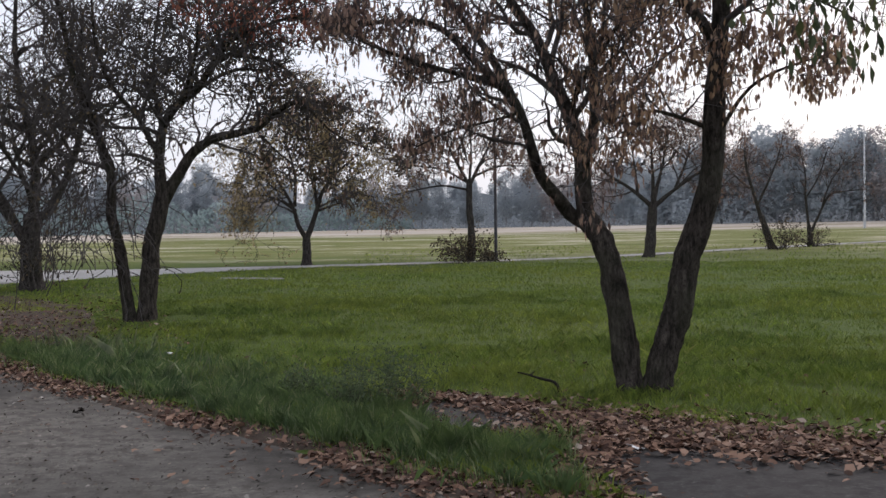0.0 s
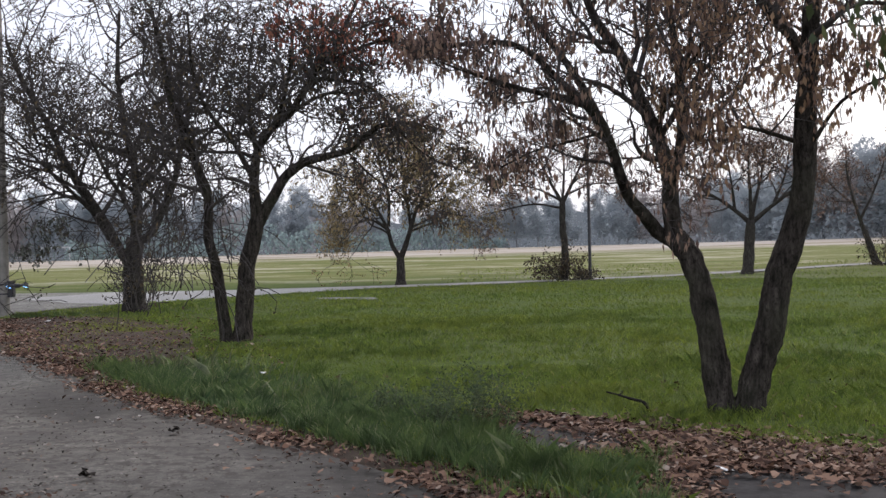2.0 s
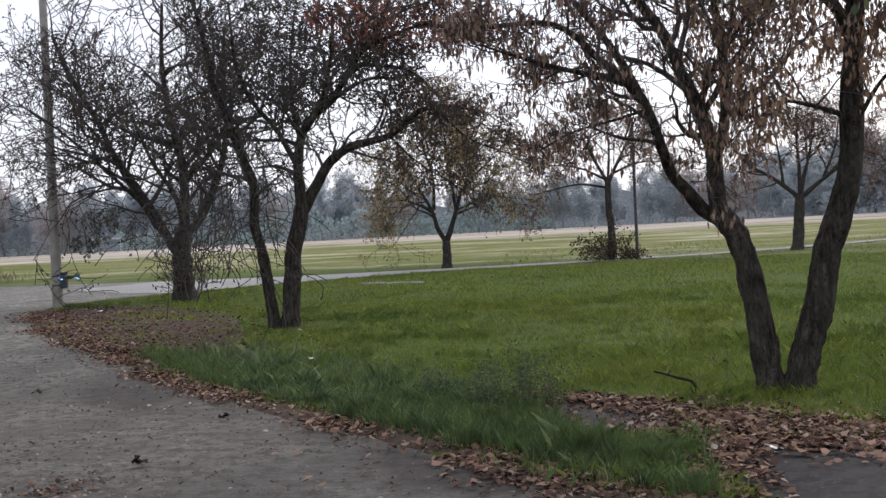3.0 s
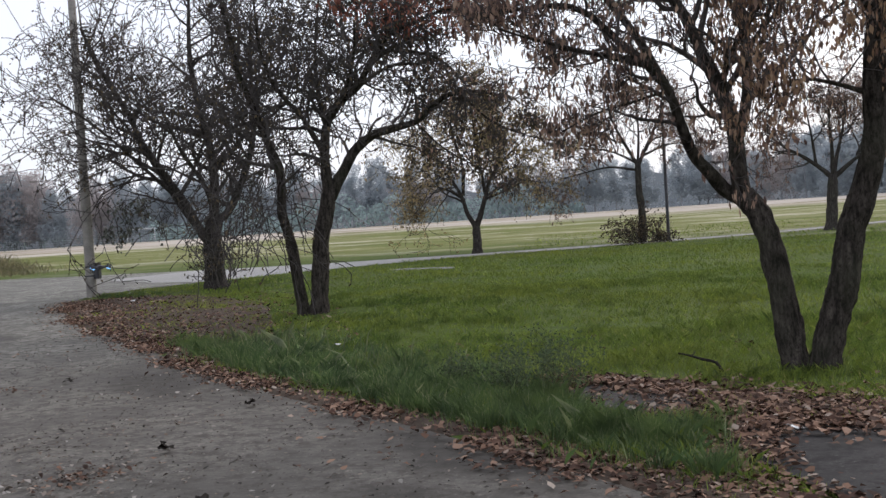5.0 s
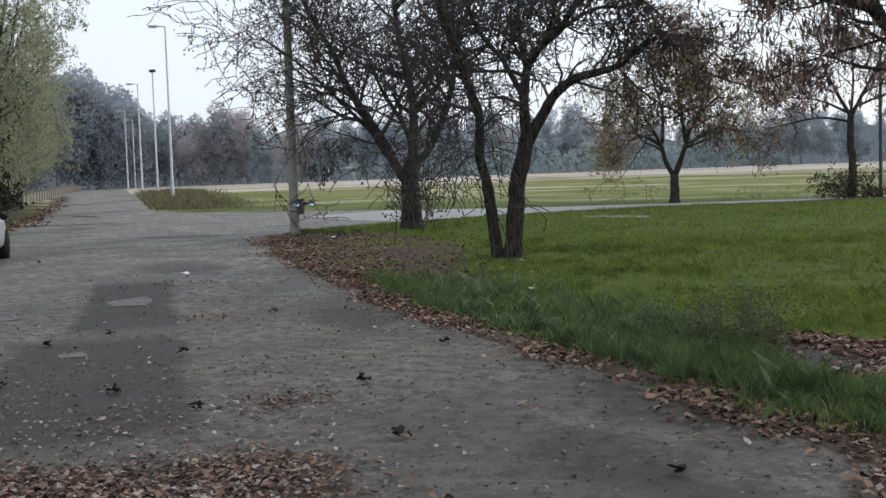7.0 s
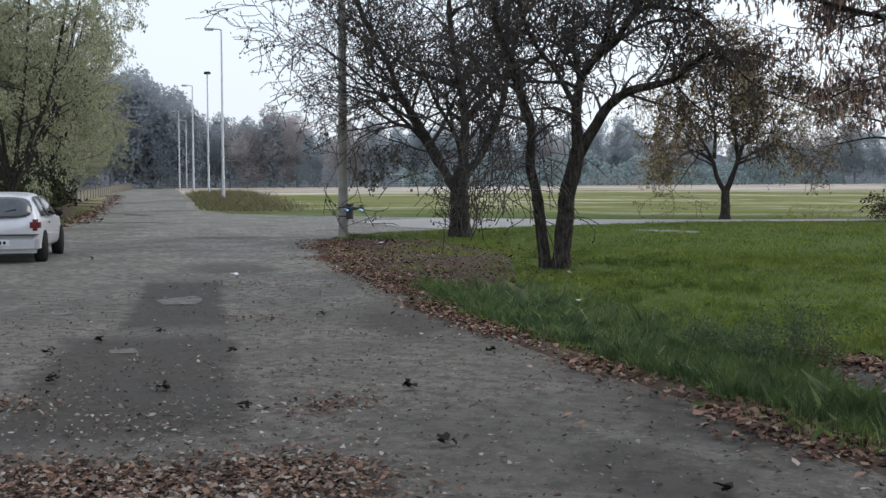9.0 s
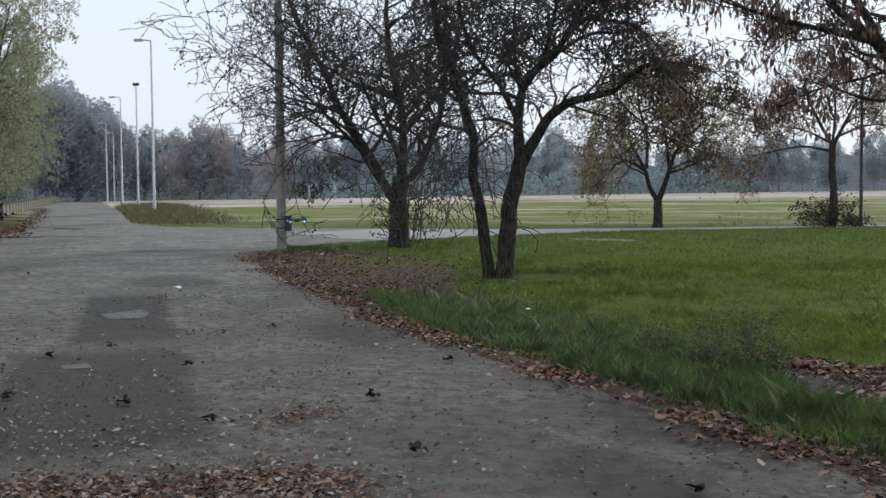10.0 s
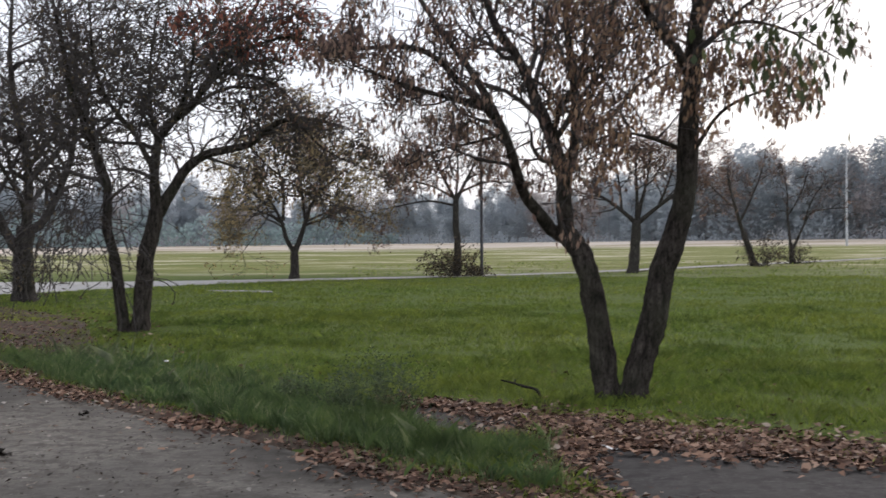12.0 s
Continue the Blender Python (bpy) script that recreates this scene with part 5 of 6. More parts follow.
shrub((0.94, 49.99), 53, 1.0, 1.5, LEAF_DARK, 1500, "brownish shrub round the foot of a tree")
shrub((1.72, 50.29), 54, 0.5, 0.7, LEAF_DARK, 350, "low brownish shrub beside a pole")
shrub((17.6, 59.91), 55, 1.0, 1.6, LEAF_DARK, 700, "dark bush at the foot of a bare tree")
shrub((20.39, 62.96), 56, 0.7, 1.2, LEAF_DARK, 300, "dark bush at the foot of a bare tree")

# ---- the leafy trees along the west side of the road ----
def poplar(place, seed, height, spread, label):
    t = park_tree("roadside_tree", place, seed, label, 1.5, 0.13, 12, height, spread, 42000, LEAF_POPLAR, up=0.02, bark=BARK_GREY, leaf_size=0.105)
    return tagged(t, group="trees along the road")


for (x, y), s, h, w in (((-25.3, 27.4), 61, 9.5, 3.4), ((-32.11, 35.97), 62, 9.0, 3.2), ((-40.24, 45.86), 63, 8.0, 3.0), ((-50.92, 59.22), 64, 7.5, 3.0), ((-64.14, 76.05), 65, 8.0, 3.2)):
    poplar((x, y), s, h, w, "leafy yellow-green tree on the road verge")


# ---- far woods ----
def wood_tree(seed, height, spread, leaf_mat):
    t = empty("wood_tree", label="autumn tree in the far wood edge with haze painted into its colours", category="tree", group="trees of the far wood edge")
    rng = np.random.default_rng(seed)
    g = Grower(seed, wild=0.2)
    g.limb([(0, 0, -0.2), (0.1, 0, height * 0.4), (0, 0.1, height * 0.85)], height * 0.018, 0.04, 6, 0.8, 0)
    for k in range(4):
        a, z = g.rng.uniform(0, 6.28), height * g.rng.uniform(0.15, 0.75)
        g.branch(Vector((0, 0, z)), Vector((math.cos(a), math.sin(a), 0.7)), spread * g.rng.uniform(0.5, 1.0), 0.06, 2, 3, 4, 0.15)
    part("trunk", g.limbs[0].mesh("trunk"), TWIG_HAZED, t)
    tagged(part("twigwork", g.twigs.mesh("twigwork"), TWIG_HAZED, t), kind="stuff")
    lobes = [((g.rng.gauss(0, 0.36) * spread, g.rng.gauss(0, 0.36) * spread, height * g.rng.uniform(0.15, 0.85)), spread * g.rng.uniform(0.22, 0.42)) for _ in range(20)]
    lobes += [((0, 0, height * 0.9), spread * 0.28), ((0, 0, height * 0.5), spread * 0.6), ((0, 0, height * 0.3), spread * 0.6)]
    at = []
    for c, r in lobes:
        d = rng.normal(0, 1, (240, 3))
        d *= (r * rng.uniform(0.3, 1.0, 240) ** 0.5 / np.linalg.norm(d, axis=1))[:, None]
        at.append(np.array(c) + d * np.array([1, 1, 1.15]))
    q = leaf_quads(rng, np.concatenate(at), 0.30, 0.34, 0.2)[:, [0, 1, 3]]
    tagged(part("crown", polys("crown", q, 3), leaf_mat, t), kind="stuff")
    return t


KINDS = [wood_tree(71, 10, 3.2, LEAF_HAZED), wood_tree(72, 9, 3.6, LEAF_HAZED_BROWN), wood_tree(73, 11, 3.0, LEAF_HAZED), wood_tree(74, 8, 3.4, LEAF_HAZED), wood_tree(75, 10, 3.3, LEAF_HAZED_BROWN), wood_tree(76, 10, 3.4, LEAF_HAZED_DARK), wood_tree(77, 9, 3.4, LEAF_HAZED_DARK)]


def polar(az, dist):
    a = radians(az)
    return -math.sin(a) * dist, math.cos(a) * dist


WOOD_AZ, WOOD_TOP = (-27, -14, -8, 0, 8, 13, 20, 27, 31, 34, 36.5, 48), (13, 12, 9.5, 8.5, 8, 11, 9.5, 12, 13, 14, 20, 18)
rng_w = random.Random(99)
first = True
az = 48.0
used = set()
while az > -27:
    dist = np.interp(az, [-27, -12, 0, 15, 27, 33, 48], [150, 160, 178, 185, 190, 205, 200])
    ht = np.interp(az, WOOD_AZ, WOOD_TOP)
    for row in range(2):
        d = dist + row * 9 + rng_w.uniform(-3, 3)
        x, y = polar(az + rng_w.uniform(-0.5, 0.5), d)
        k = 5 + rng_w.randrange(2) if az > 33.5 else rng_w.choice((1, 4, 1, 4, 0, 3)) if az > 26 else rng_w.choice((0, 2, 3, 0, 2, 3, 1, 4))
        src = KINDS[k]
        s = ht * rng_w.uniform(0.8, 1.12) / (10, 9, 11, 8, 10, 10, 9)[k]
        z = float(rise(x, y)) - 0.1
        m = pose(x, y, z, 0, 0, rng_w.uniform(0, 360))
        ob = src if k not in used else copy_thing(src, m)
        used.add(k)
        ob.matrix_basis = m @ Matrix.Diagonal((s * 1.1, s * 1.1, s, 1))
    az -= 0.95


def undergrowth():
    """Bushes and young growth that close the foot of the wood."""
    rng = np.random.default_rng(7)
    n = 9000
    az = rng.uniform(-29, 50, n)
    dist = np.interp(az, [-27, -12, 0, 15, 27, 33, 48], [147, 157, 174, 181, 186, 200, 195]) + rng.uniform(-2, 14, n)
    x, y = -np.sin(np.radians(az)) * dist, np.cos(np.radians(az)) * dist
    lump = np.array([noise.noise((a * 0.8, d * 0.15, 4.0)) for a, d in zip(az, dist)])
    z = rise(x, y) + rng.uniform(0, 1, n) ** 1.2 * (3.2 + 2.5 * lump)
    q = leaf_quads(rng, np.stack([x, y, z], 1), 0.34, 0.28, 0.2)
    tagged(part("undergrowth", polys("undergrowth", q, 4), LEAF_HAZED), "undergrowth along the far wood edge with grey-blue haze in its colour", "bushes", kind="stuff")
    n = 4500
    az = rng.uniform(2, 24, n)
    dist = 176 + rng.uniform(-3, 3, n)
    x, y = -np.sin(np.radians(az)) * dist, np.cos(np.radians(az)) * dist
    lump = np.array([noise.noise((a * 0.5, 0.3, 8.0)) for a in az])
    z = rise(x, y) + rng.uniform(0, 1, n) * np.clip(3.5 + 6 * lump, 0.6, 7)
    q = leaf_quads(rng, np.stack([x, y, z], 1), 0.5, 0.42, 0.2)
    tagged(part("hedge", polys("hedge", q, 4), LEAF_HAZED_BUSH), "green bushes before the far woods with bluish haze in their colour", "bushes", kind="stuff")


undergrowth()


def glowing_haze():
    """A plain glowing sheet behind the wood, lower than its trees, for mist where further woods fade out."""
    m = bpy.data.materials.new("mist_glow")
    m.use_nodes = True
    nt = m.node_tree
    nt.nodes.remove(nt.nodes["Principled BSDF"])
    # haze is imitated by emission, no lamp stands here
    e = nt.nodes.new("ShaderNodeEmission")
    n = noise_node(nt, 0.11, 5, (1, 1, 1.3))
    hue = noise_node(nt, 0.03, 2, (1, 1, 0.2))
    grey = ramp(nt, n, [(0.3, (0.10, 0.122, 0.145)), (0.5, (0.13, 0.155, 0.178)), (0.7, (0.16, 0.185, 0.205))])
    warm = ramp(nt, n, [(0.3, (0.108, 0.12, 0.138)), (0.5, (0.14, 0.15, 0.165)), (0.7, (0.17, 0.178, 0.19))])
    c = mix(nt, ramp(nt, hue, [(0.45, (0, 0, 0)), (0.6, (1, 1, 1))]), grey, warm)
    # a dimmer glow for the nearer, denser wood at the road's end
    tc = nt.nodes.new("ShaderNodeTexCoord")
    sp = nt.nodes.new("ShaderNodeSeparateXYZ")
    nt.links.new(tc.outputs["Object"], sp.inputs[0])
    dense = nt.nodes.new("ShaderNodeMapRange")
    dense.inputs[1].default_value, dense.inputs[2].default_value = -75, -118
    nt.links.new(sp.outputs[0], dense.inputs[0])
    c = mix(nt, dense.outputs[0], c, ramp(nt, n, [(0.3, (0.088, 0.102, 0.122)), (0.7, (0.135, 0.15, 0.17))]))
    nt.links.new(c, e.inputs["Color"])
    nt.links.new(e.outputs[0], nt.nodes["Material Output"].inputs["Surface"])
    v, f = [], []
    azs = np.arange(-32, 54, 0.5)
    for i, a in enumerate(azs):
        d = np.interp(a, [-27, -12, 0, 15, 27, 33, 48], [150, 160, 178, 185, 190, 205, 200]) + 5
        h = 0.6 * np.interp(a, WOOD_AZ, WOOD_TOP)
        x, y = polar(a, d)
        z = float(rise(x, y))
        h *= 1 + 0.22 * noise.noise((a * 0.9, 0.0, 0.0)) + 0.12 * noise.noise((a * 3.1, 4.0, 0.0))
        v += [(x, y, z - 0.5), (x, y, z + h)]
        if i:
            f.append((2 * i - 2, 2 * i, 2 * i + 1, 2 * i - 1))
    tagged(part("backdrop", mesh_from("backdrop", v, f), m), "glowing blue-grey sheet for the misty distance behind the woods", "backdrop", kind="structure")


glowing_haze()

# ---- poles and lamps ----
def ground_z(x, y):
    return float(land(np.array([float(x)]), np.array([float(y)]))[0])


def utility_pole():
    x, y = -14.77, 29.42
    p = empty("utility_pole", (x, y, ground_z(x, y) - 0.05), label="weathered concrete pole standing at the verge's tip", category="pole")
    tb = Tubes()
    tb.add([(0, 0, 0), (0, 0, 3), (0.0, 0, 6), (0.0, 0, 9.5)], [0.15, 0.13, 0.115, 0.1], 14)
    part("shaft", tb.mesh("shaft"), CONCRETE, p)
    bm = box(bmesh.new(), 0.14, 0.29, -0.09, 0.09, 0.55, 0.98, 0.012)
    b = part("meter_box", bm, DARK_METAL, p, "dark metal meter box")
    part("lid", box(bmesh.new(), 0.13, 0.30, -0.105, 0.10, 0.975, 1.0, 0.005), DARK_METAL, b)
    tb = Tubes()
    tb.add([(0, 0, 0.62), (0, 0, 0.66)], [0.155, 0.155], 14)
    part("strap", tb.mesh("strap"), DARK_METAL, p)
    tb = Tubes()
    tb.add([(0, 0, 0.88), (0, 0, 0.92)], [0.153, 0.153], 14)
    part("strap", tb.mesh("strap"), DARK_METAL, p)


utility_pole()


def street_lamp(x, y, h, arm=1.0, az=37.0, double=False):
    lamp = empty("street_lamp", (x, y, ground_z(x, y) - 0.05), label="tall pale steel street lamp with a short arm" if not double else "tall steel mast with dark twin floodlights", category="street lamp", group="lamps along the road")
    tb = Tubes()
    tb.add([(0, 0, 0), (0, 0, 0.9), (0, 0, 0.95), (0, 0, h)], [0.12, 0.12, 0.10, 0.055], 12)
    part("mast", tb.mesh("mast"), GALV, lamp)
    a = radians(az)
    c, s = -math.cos(a), -math.sin(a)
    if double:
        for k in (-1, 1):
            bm = box(bmesh.new(), k * 0.15 - 0.13, k * 0.15 + 0.13, -0.15, 0.15, h - 0.04, h + 0.2, 0.03)
            part("floodlight", bm, DARK_METAL, lamp, "dark floodlight housing")
        return
    tb = Tubes()
    tb.add([(0, 0, h - 0.03), (c * 0.1, s * 0.1, h + 0.02), (c * arm * 0.6, s * arm * 0.6, h + 0.04)], [0.05, 0.045, 0.04], 8)
    part("arm", tb.mesh("arm"), GALV, lamp)
    bm = box(bmesh.new(), arm * 0.5, arm * 1.15, -0.14, 0.14, h - 0.06, h + 0.1, 0.05)
    head = part("lamp_head", bm, GALV, lamp, "grey lamp head")
    head.rotation_euler = (0, 0, math.atan2(s, c))
    g = part("glass", box(bmesh.new(), arm * 0.58, arm * 1.08, -0.1, 0.1, h - 0.08, h - 0.062), WHITE_PAINT, head)
    g.parent = head


street_lamp(-43.36, 67.2, 12.1, 1.0)
street_lamp(-57.66, 86.87, 11.2, double=True)
street_lamp(-67.59, 98.99, 11.3)
street_lamp(-94.04, 134.18, 11.2)
street_lamp(-107.8, 155.77, 11.2)
street_lamp(38.39, 103.82, 9.5, 0.8)


def thin_pole():
    x, y = 2.04, 51.48
    p = empty("meadow_pole", (x, y, ground_z(x, y) - 0.05), label="thin dark metal pole beside a small tree", category="pole")
    tb = Tubes()
    tb.add([(0, 0, 0), (0, 0, 6.5)], [0.08, 0.065], 10)
    part("shaft", tb.mesh("shaft"), DARK_METAL, p)
    tb = Tubes()
    tb.add([(0, 0, 0), (0, 0, 0.25)], [0.11, 0.1], 10)
    part("collar", tb.mesh("collar"), DARK_METAL, p)


thin_pole()


GOAL_PAINT = simple("weathered_white_paint", (0.5, 0.51, 0.53), (0.66, 0.67, 0.69), 4.0, 0.7)


def football_goal():
    x, y = polar(24.45, 170)
    g = empty("football_goal", (x, y, float(rise(x, y))), label="white metal football goal on the far field", category="goal")
    g.rotation_euler = (0, 0, radians(25))
    w, h, d = 3.9, 2.0, 1.0
    for nm, pts in (("post", [(-w / 2, 0, -0.1), (-w / 2, 0, h)]), ("post", [(w / 2, 0, -0.1), (w / 2, 0, h)]), ("crossbar", [(-w / 2 - 0.05, 0, h), (w / 2 + 0.05, 0, h)]),
                    ("stay", [(-w / 2, 0, h), (-w / 2, d, h - 0.2), (-w / 2, d * 1.4, 0)]), ("stay", [(w / 2, 0, h), (w / 2, d, h - 0.2), (w / 2, d * 1.4, 0)])):
        tb = Tubes()
        tb.add(pts, [0.06] * len(pts), 8)
        part(nm, tb.mesh(nm), GOAL_PAINT, g)


football_goal()


def far_fence():
    """A low green wire fence before the wood, with posts."""
    f = empty("fence", label="low green wire fence before the far wood", category="fence")
    pts = [polar(a, np.interp(a, [20, 27, 36], [172, 168, 178])) for a in np.arange(20, 37, 0.9)]
    for (ax, ay), (bx, by) in zip(pts, pts[1:]):
        az_, bz_ = float(rise(ax, ay)), float(rise(bx, by))
        tb = Tubes()
        tb.add([(ax, ay, az_ - 0.1), (ax, ay, az_ + 1.3)], [0.05, 0.05], 6)
        part("post", tb.mesh("post"), GREEN_MESH, f)
        for k in range(4):
            tb = Tubes()
            tb.add([(ax, ay, az_ + 0.25 + 0.33 * k), (bx, by, bz_ + 0.25 + 0.33 * k)], [0.03, 0.03], 4)
            part("rail", tb.mesh("rail"), GREEN_MESH, f)


far_fence()


def boundary_wall():
    """A low cream wall with pillars behind the trees of the west verge."""
    w = empty("boundary_wall", label="low cream concrete wall with pillars behind the roadside trees", category="wall")
    (ax, ay), (bx, by) = (-54.0, 64.5), (-109.0, 143.0)
    n = 32
    turn = math.atan2(by - ay, bx - ax)
    ln = math.hypot(bx - ax, by - ay) / n
    panel = pillar = None
    for k in range(n):
        x, y = ax + (bx - ax) * k / n, ay + (by - ay) * k / n
        z = float(rise(x, y))
        if panel is None:
            panel = part("panel", box(bmesh.new(), 0.16, ln - 0.16, -0.07, 0.07, -0.1, 0.8, 0.02), CREAM, w)
            pillar = part("pillar", box(bmesh.new(), -0.16, 0.16, -0.14, 0.14, -0.1, 0.95, 0.03), CREAM, w)
            a, b = panel, pillar
        else:
            a, b = part("panel", panel.data, None, w), part("pillar", pillar.data, None, w)
        for o in (a, b):
            o.location, o.rotation_euler = (x, y, z), (0, 0, turn)


CREAM = simple("stained_cream_concrete", (0.17, 0.155, 0.125), (0.32, 0.295, 0.24), 0.8)
boundary_wall()


# ---- the parked car ----
def car_paint():
    m, nt, b = mat("silver_car_paint", 0.3, 0.45)
    n = noise_node(nt, 3.0, 4)
    nt.links.new(ramp(nt, n, [(0.3, (0.56, 0.56, 0.585)), (0.7, (0.64, 0.64, 0.665))]), b.inputs["Base Color"])
    return m


def glass_dark():
    m, nt, b = mat("tinted_car_glass", 0.06)
    b.inputs["Specular IOR Level"].default_value = 0.9
    n = noise_node(nt, 2.0, 3)
    nt.links.new(ramp(nt, n, [(0.3, (0.02, 0.025, 0.03)), (0.7, (0.05, 0.06, 0.07))]), b.inputs["Base Color"])
    return m


PAINT, GLASS = car_paint(), glass_dark()
RUBBER = simple("black_rubber", (0.015, 0.015, 0.015), (0.035, 0.035, 0.035), 9.0, 0.9)
BUMPER = simple("grey_bumper_plastic", (0.44, 0.44, 0.45), (0.54, 0.54, 0.55), 6.0, 0.5)
RED_LENS = simple("red_lamp_lens", (0.11, 0.010, 0.016), (0.19, 0.02, 0.026), 6.0, 0.15)
ALLOY = simple("wheel_rim_metal", (0.35, 0.35, 0.36), (0.55, 0.55, 0.56), 6.0, 0.4, 0.6)
PLATE = simple("white_plate", (0.65, 0.65, 0.66), (0.78, 0.78, 0.79), 6.0, 0.4)
BLUE_LIGHT = bpy.data.materials.new("lit_blue_lamp")
BLUE_LIGHT.use_nodes = True
BLUE_LIGHT.node_tree.nodes["Principled BSDF"].inputs["Base Color"].default_value = (0.1, 0.3, 0.7, 1)
BLUE_LIGHT.node_tree.nodes["Principled BSDF"].inputs["Emission Color"].default_value = (0.25, 0.6, 1.0, 1)
BLUE_LIGHT.node_tree.nodes["Principled BSDF"].inputs["Emission Strength"].default_value = 1.2


def parked_car():
    car = empty("car", (-16.15, 17.1, 0.0), label="silver three-door hatchback parked on the road verge", category="car")
    car.rotation_euler = (0, 0, math.atan2(0.835, -0.55))
    # stations from tail to nose: x, top height, shoulder half width, top half width, sill height
    st = [(0.0, 0.74, 0.66, 0.58, 0.40), (0.05, 0.86, 0.76, 0.66, 0.30), (0.16, 1.02, 0.80, 0.63, 0.24), (0.36, 1.26, 0.815, 0.57, 0.22), (0.55, 1.35, 0.82, 0.55, 0.22), (1.0, 1.40, 0.825, 0.555, 0.22),
          (1.6, 1.40, 0.83, 0.56, 0.22), (2.1, 1.34, 0.83, 0.57, 0.22), (2.5, 1.15, 0.825, 0.62, 0.22), (2.85, 0.96, 0.815, 0.68, 0.22), (3.3, 0.89, 0.80, 0.66, 0.22), (3.65, 0.78, 0.75, 0.6, 0.24), (3.82, 0.60, 0.66, 0.52, 0.32)]

    def ring(x, top, w, tw, sill):
        belt = min(0.88, top - 0.02)
        half = [(0.0, sill), (w * 0.9, sill), (w, sill + 0.12), (w * 1.01, (sill + belt) / 2), (w * 0.97, belt), ((w * 0.97 + tw) / 2 + 0.02, (belt + top) / 2), (tw, top - 0.05 * (top - belt) - 0.01), (tw * 0.75, top), (0.0, top + 0.015)]
        return [(x, -a, z) for a, z in half] + [(x, a, z) for a, z in half[-2:0:-1]]

    rings = [ring(*q) for q in st]
    n = len(rings[0])
    v = [p for r in rings for p in r]
    f = [(i * n + k, i * n + (k + 1) % n, (i + 1) * n + (k + 1) % n, (i + 1) * n + k) for i in range(len(rings) - 1) for k in range(n)]
    f += [tuple(range(n))[::-1], tuple((len(rings) - 1) * n + k for k in range(n))]
    body = part("body", mesh_from("body", v, f), PAINT, car)
    md = body.modifiers.new("rounded", 'SUBSURF')
    md.levels = md.render_levels = 2

    def panel(name, quad, material, parent, nx=6, lift=0.012, label=""):
        a, b_, c, d = [Vector(q) for q in quad]
        nrm = (b_ - a).cross(d - a).normalized() * lift
        vs, fs = [], []
        for i in range(nx + 1):
            for j in range(3):
                t, u = i / nx, j / 2
                p = a.lerp(b_, t).lerp(d.lerp(c, t), u)
                bow = 0.02 * math.sin(math.pi * t)
                vs.append(p + nrm * (1 + bow / abs(lift)))
        for i in range(nx):
            for j in range(2):
                fs.append((i * 3 + j, (i + 1) * 3 + j, (i + 1) * 3 + j + 1, i * 3 + j + 1))
        me = mesh_from(name, vs, fs)
        ob = part(name, me, material, parent, label)
        md = ob.modifiers.new("thick", 'SOLIDIFY')
        md.thickness = 0.008
        return ob

    # rear window on the sloping hatch, its wiper and the black seal below
    vs = []
    for ring_ in (1.0, 0.7, 0.35):
        for k in range(28):
            c_, s_ = math.cos(2 * math.pi * k / 28), math.sin(2 * math.pi * k / 28)
            u, w_ = math.copysign(abs(c_) ** 0.5, c_) * ring_, math.copysign(abs(s_) ** 0.55, s_) * ring_
            half = 0.64 - 0.06 * w_
            vs.append((0.215 + 0.16 * w_ - 0.045 + 0.08 * u * u, u * half, 1.11 + 0.195 * w_))
    vs.append((0.17, 0, 1.11))
    fs = [(r * 28 + k, r * 28 + (k + 1) % 28, (r + 1) * 28 + (k + 1) % 28, (r + 1) * 28 + k) for r in range(2) for k in range(28)]
    fs += [(56 + k, 56 + (k + 1) % 28, 84) for k in range(28)]
    glass = part("rear_window", mesh_from("rear_window", vs, fs), GLASS, car, "dark tinted rear window")
    md = glass.modifiers.new("thick", 'SOLIDIFY')
    md.thickness = 0.01
    tb = Tubes()
    tb.add([(0.055, 0.02, 0.93), (0.10, -0.2, 1.03), (0.135, -0.36, 1.07)], [0.014, 0.011, 0.008], 6)
    part("wiper", tb.mesh("wiper"), RUBBER, car)
    for s in (-1, 1):
        q = [(0.52, s * 0.79, 0.92), (1.05, s * 0.815, 0.90), (1.02, s * 0.60, 1.32), (0.66, s * 0.585, 1.30)]
        panel("side_window", q if s < 0 else [q[1], q[0], q[3], q[2]], GLASS, car, lift=0.012)
        q = [(1.12, s * 0.815, 0.90), (2.35, s * 0.815, 0.90), (1.95, s * 0.615, 1.31), (1.10, s * 0.605, 1.33)]
        panel("side_window", q if s < 0 else [q[1], q[0], q[3], q[2]], GLASS, car, lift=0.012)
        bm = box(bmesh.new(), -0.045, 0.27, min(s * 0.63, s * 0.822), max(s * 0.63, s * 0.822), 0.64, 0.87, 0.055)
        part("tail_light", bm, RED_LENS, car, "dark red wrap-around tail light")
        bm = box(bmesh.new(), 2.05, 2.2, min(s * 0.83, s * 0.99), max(s * 0.83, s * 0.99), 0.88, 1.0, 0.03)
        part("wing_mirror", bm, RUBBER, car)
        part("door_handle", box(bmesh.new(), 1.18, 1.32, min(s * 0.815, s * 0.85), max(s * 0.815, s * 0.85), 0.76, 0.79, 0.01), RUBBER, car)
        part("rubbing_strip", box(bmesh.new(), 0.95, 2.6, min(s * 0.82, s * 0.85), max(s * 0.82, s * 0.85), 0.52, 0.56, 0.008), BUMPER, car)
    bm = box(bmesh.new(), -0.09, 0.36, -0.81, 0.81, 0.2, 0.57, 0.09)
    bumper = part("bumper", bm, BUMPER, car, "pale grey rear bumper")
    part("bumper_strip", box(bmesh.new(), -0.10, 0.20, -0.785, 0.785, 0.555, 0.575, 0.005), RUBBER, bumper)
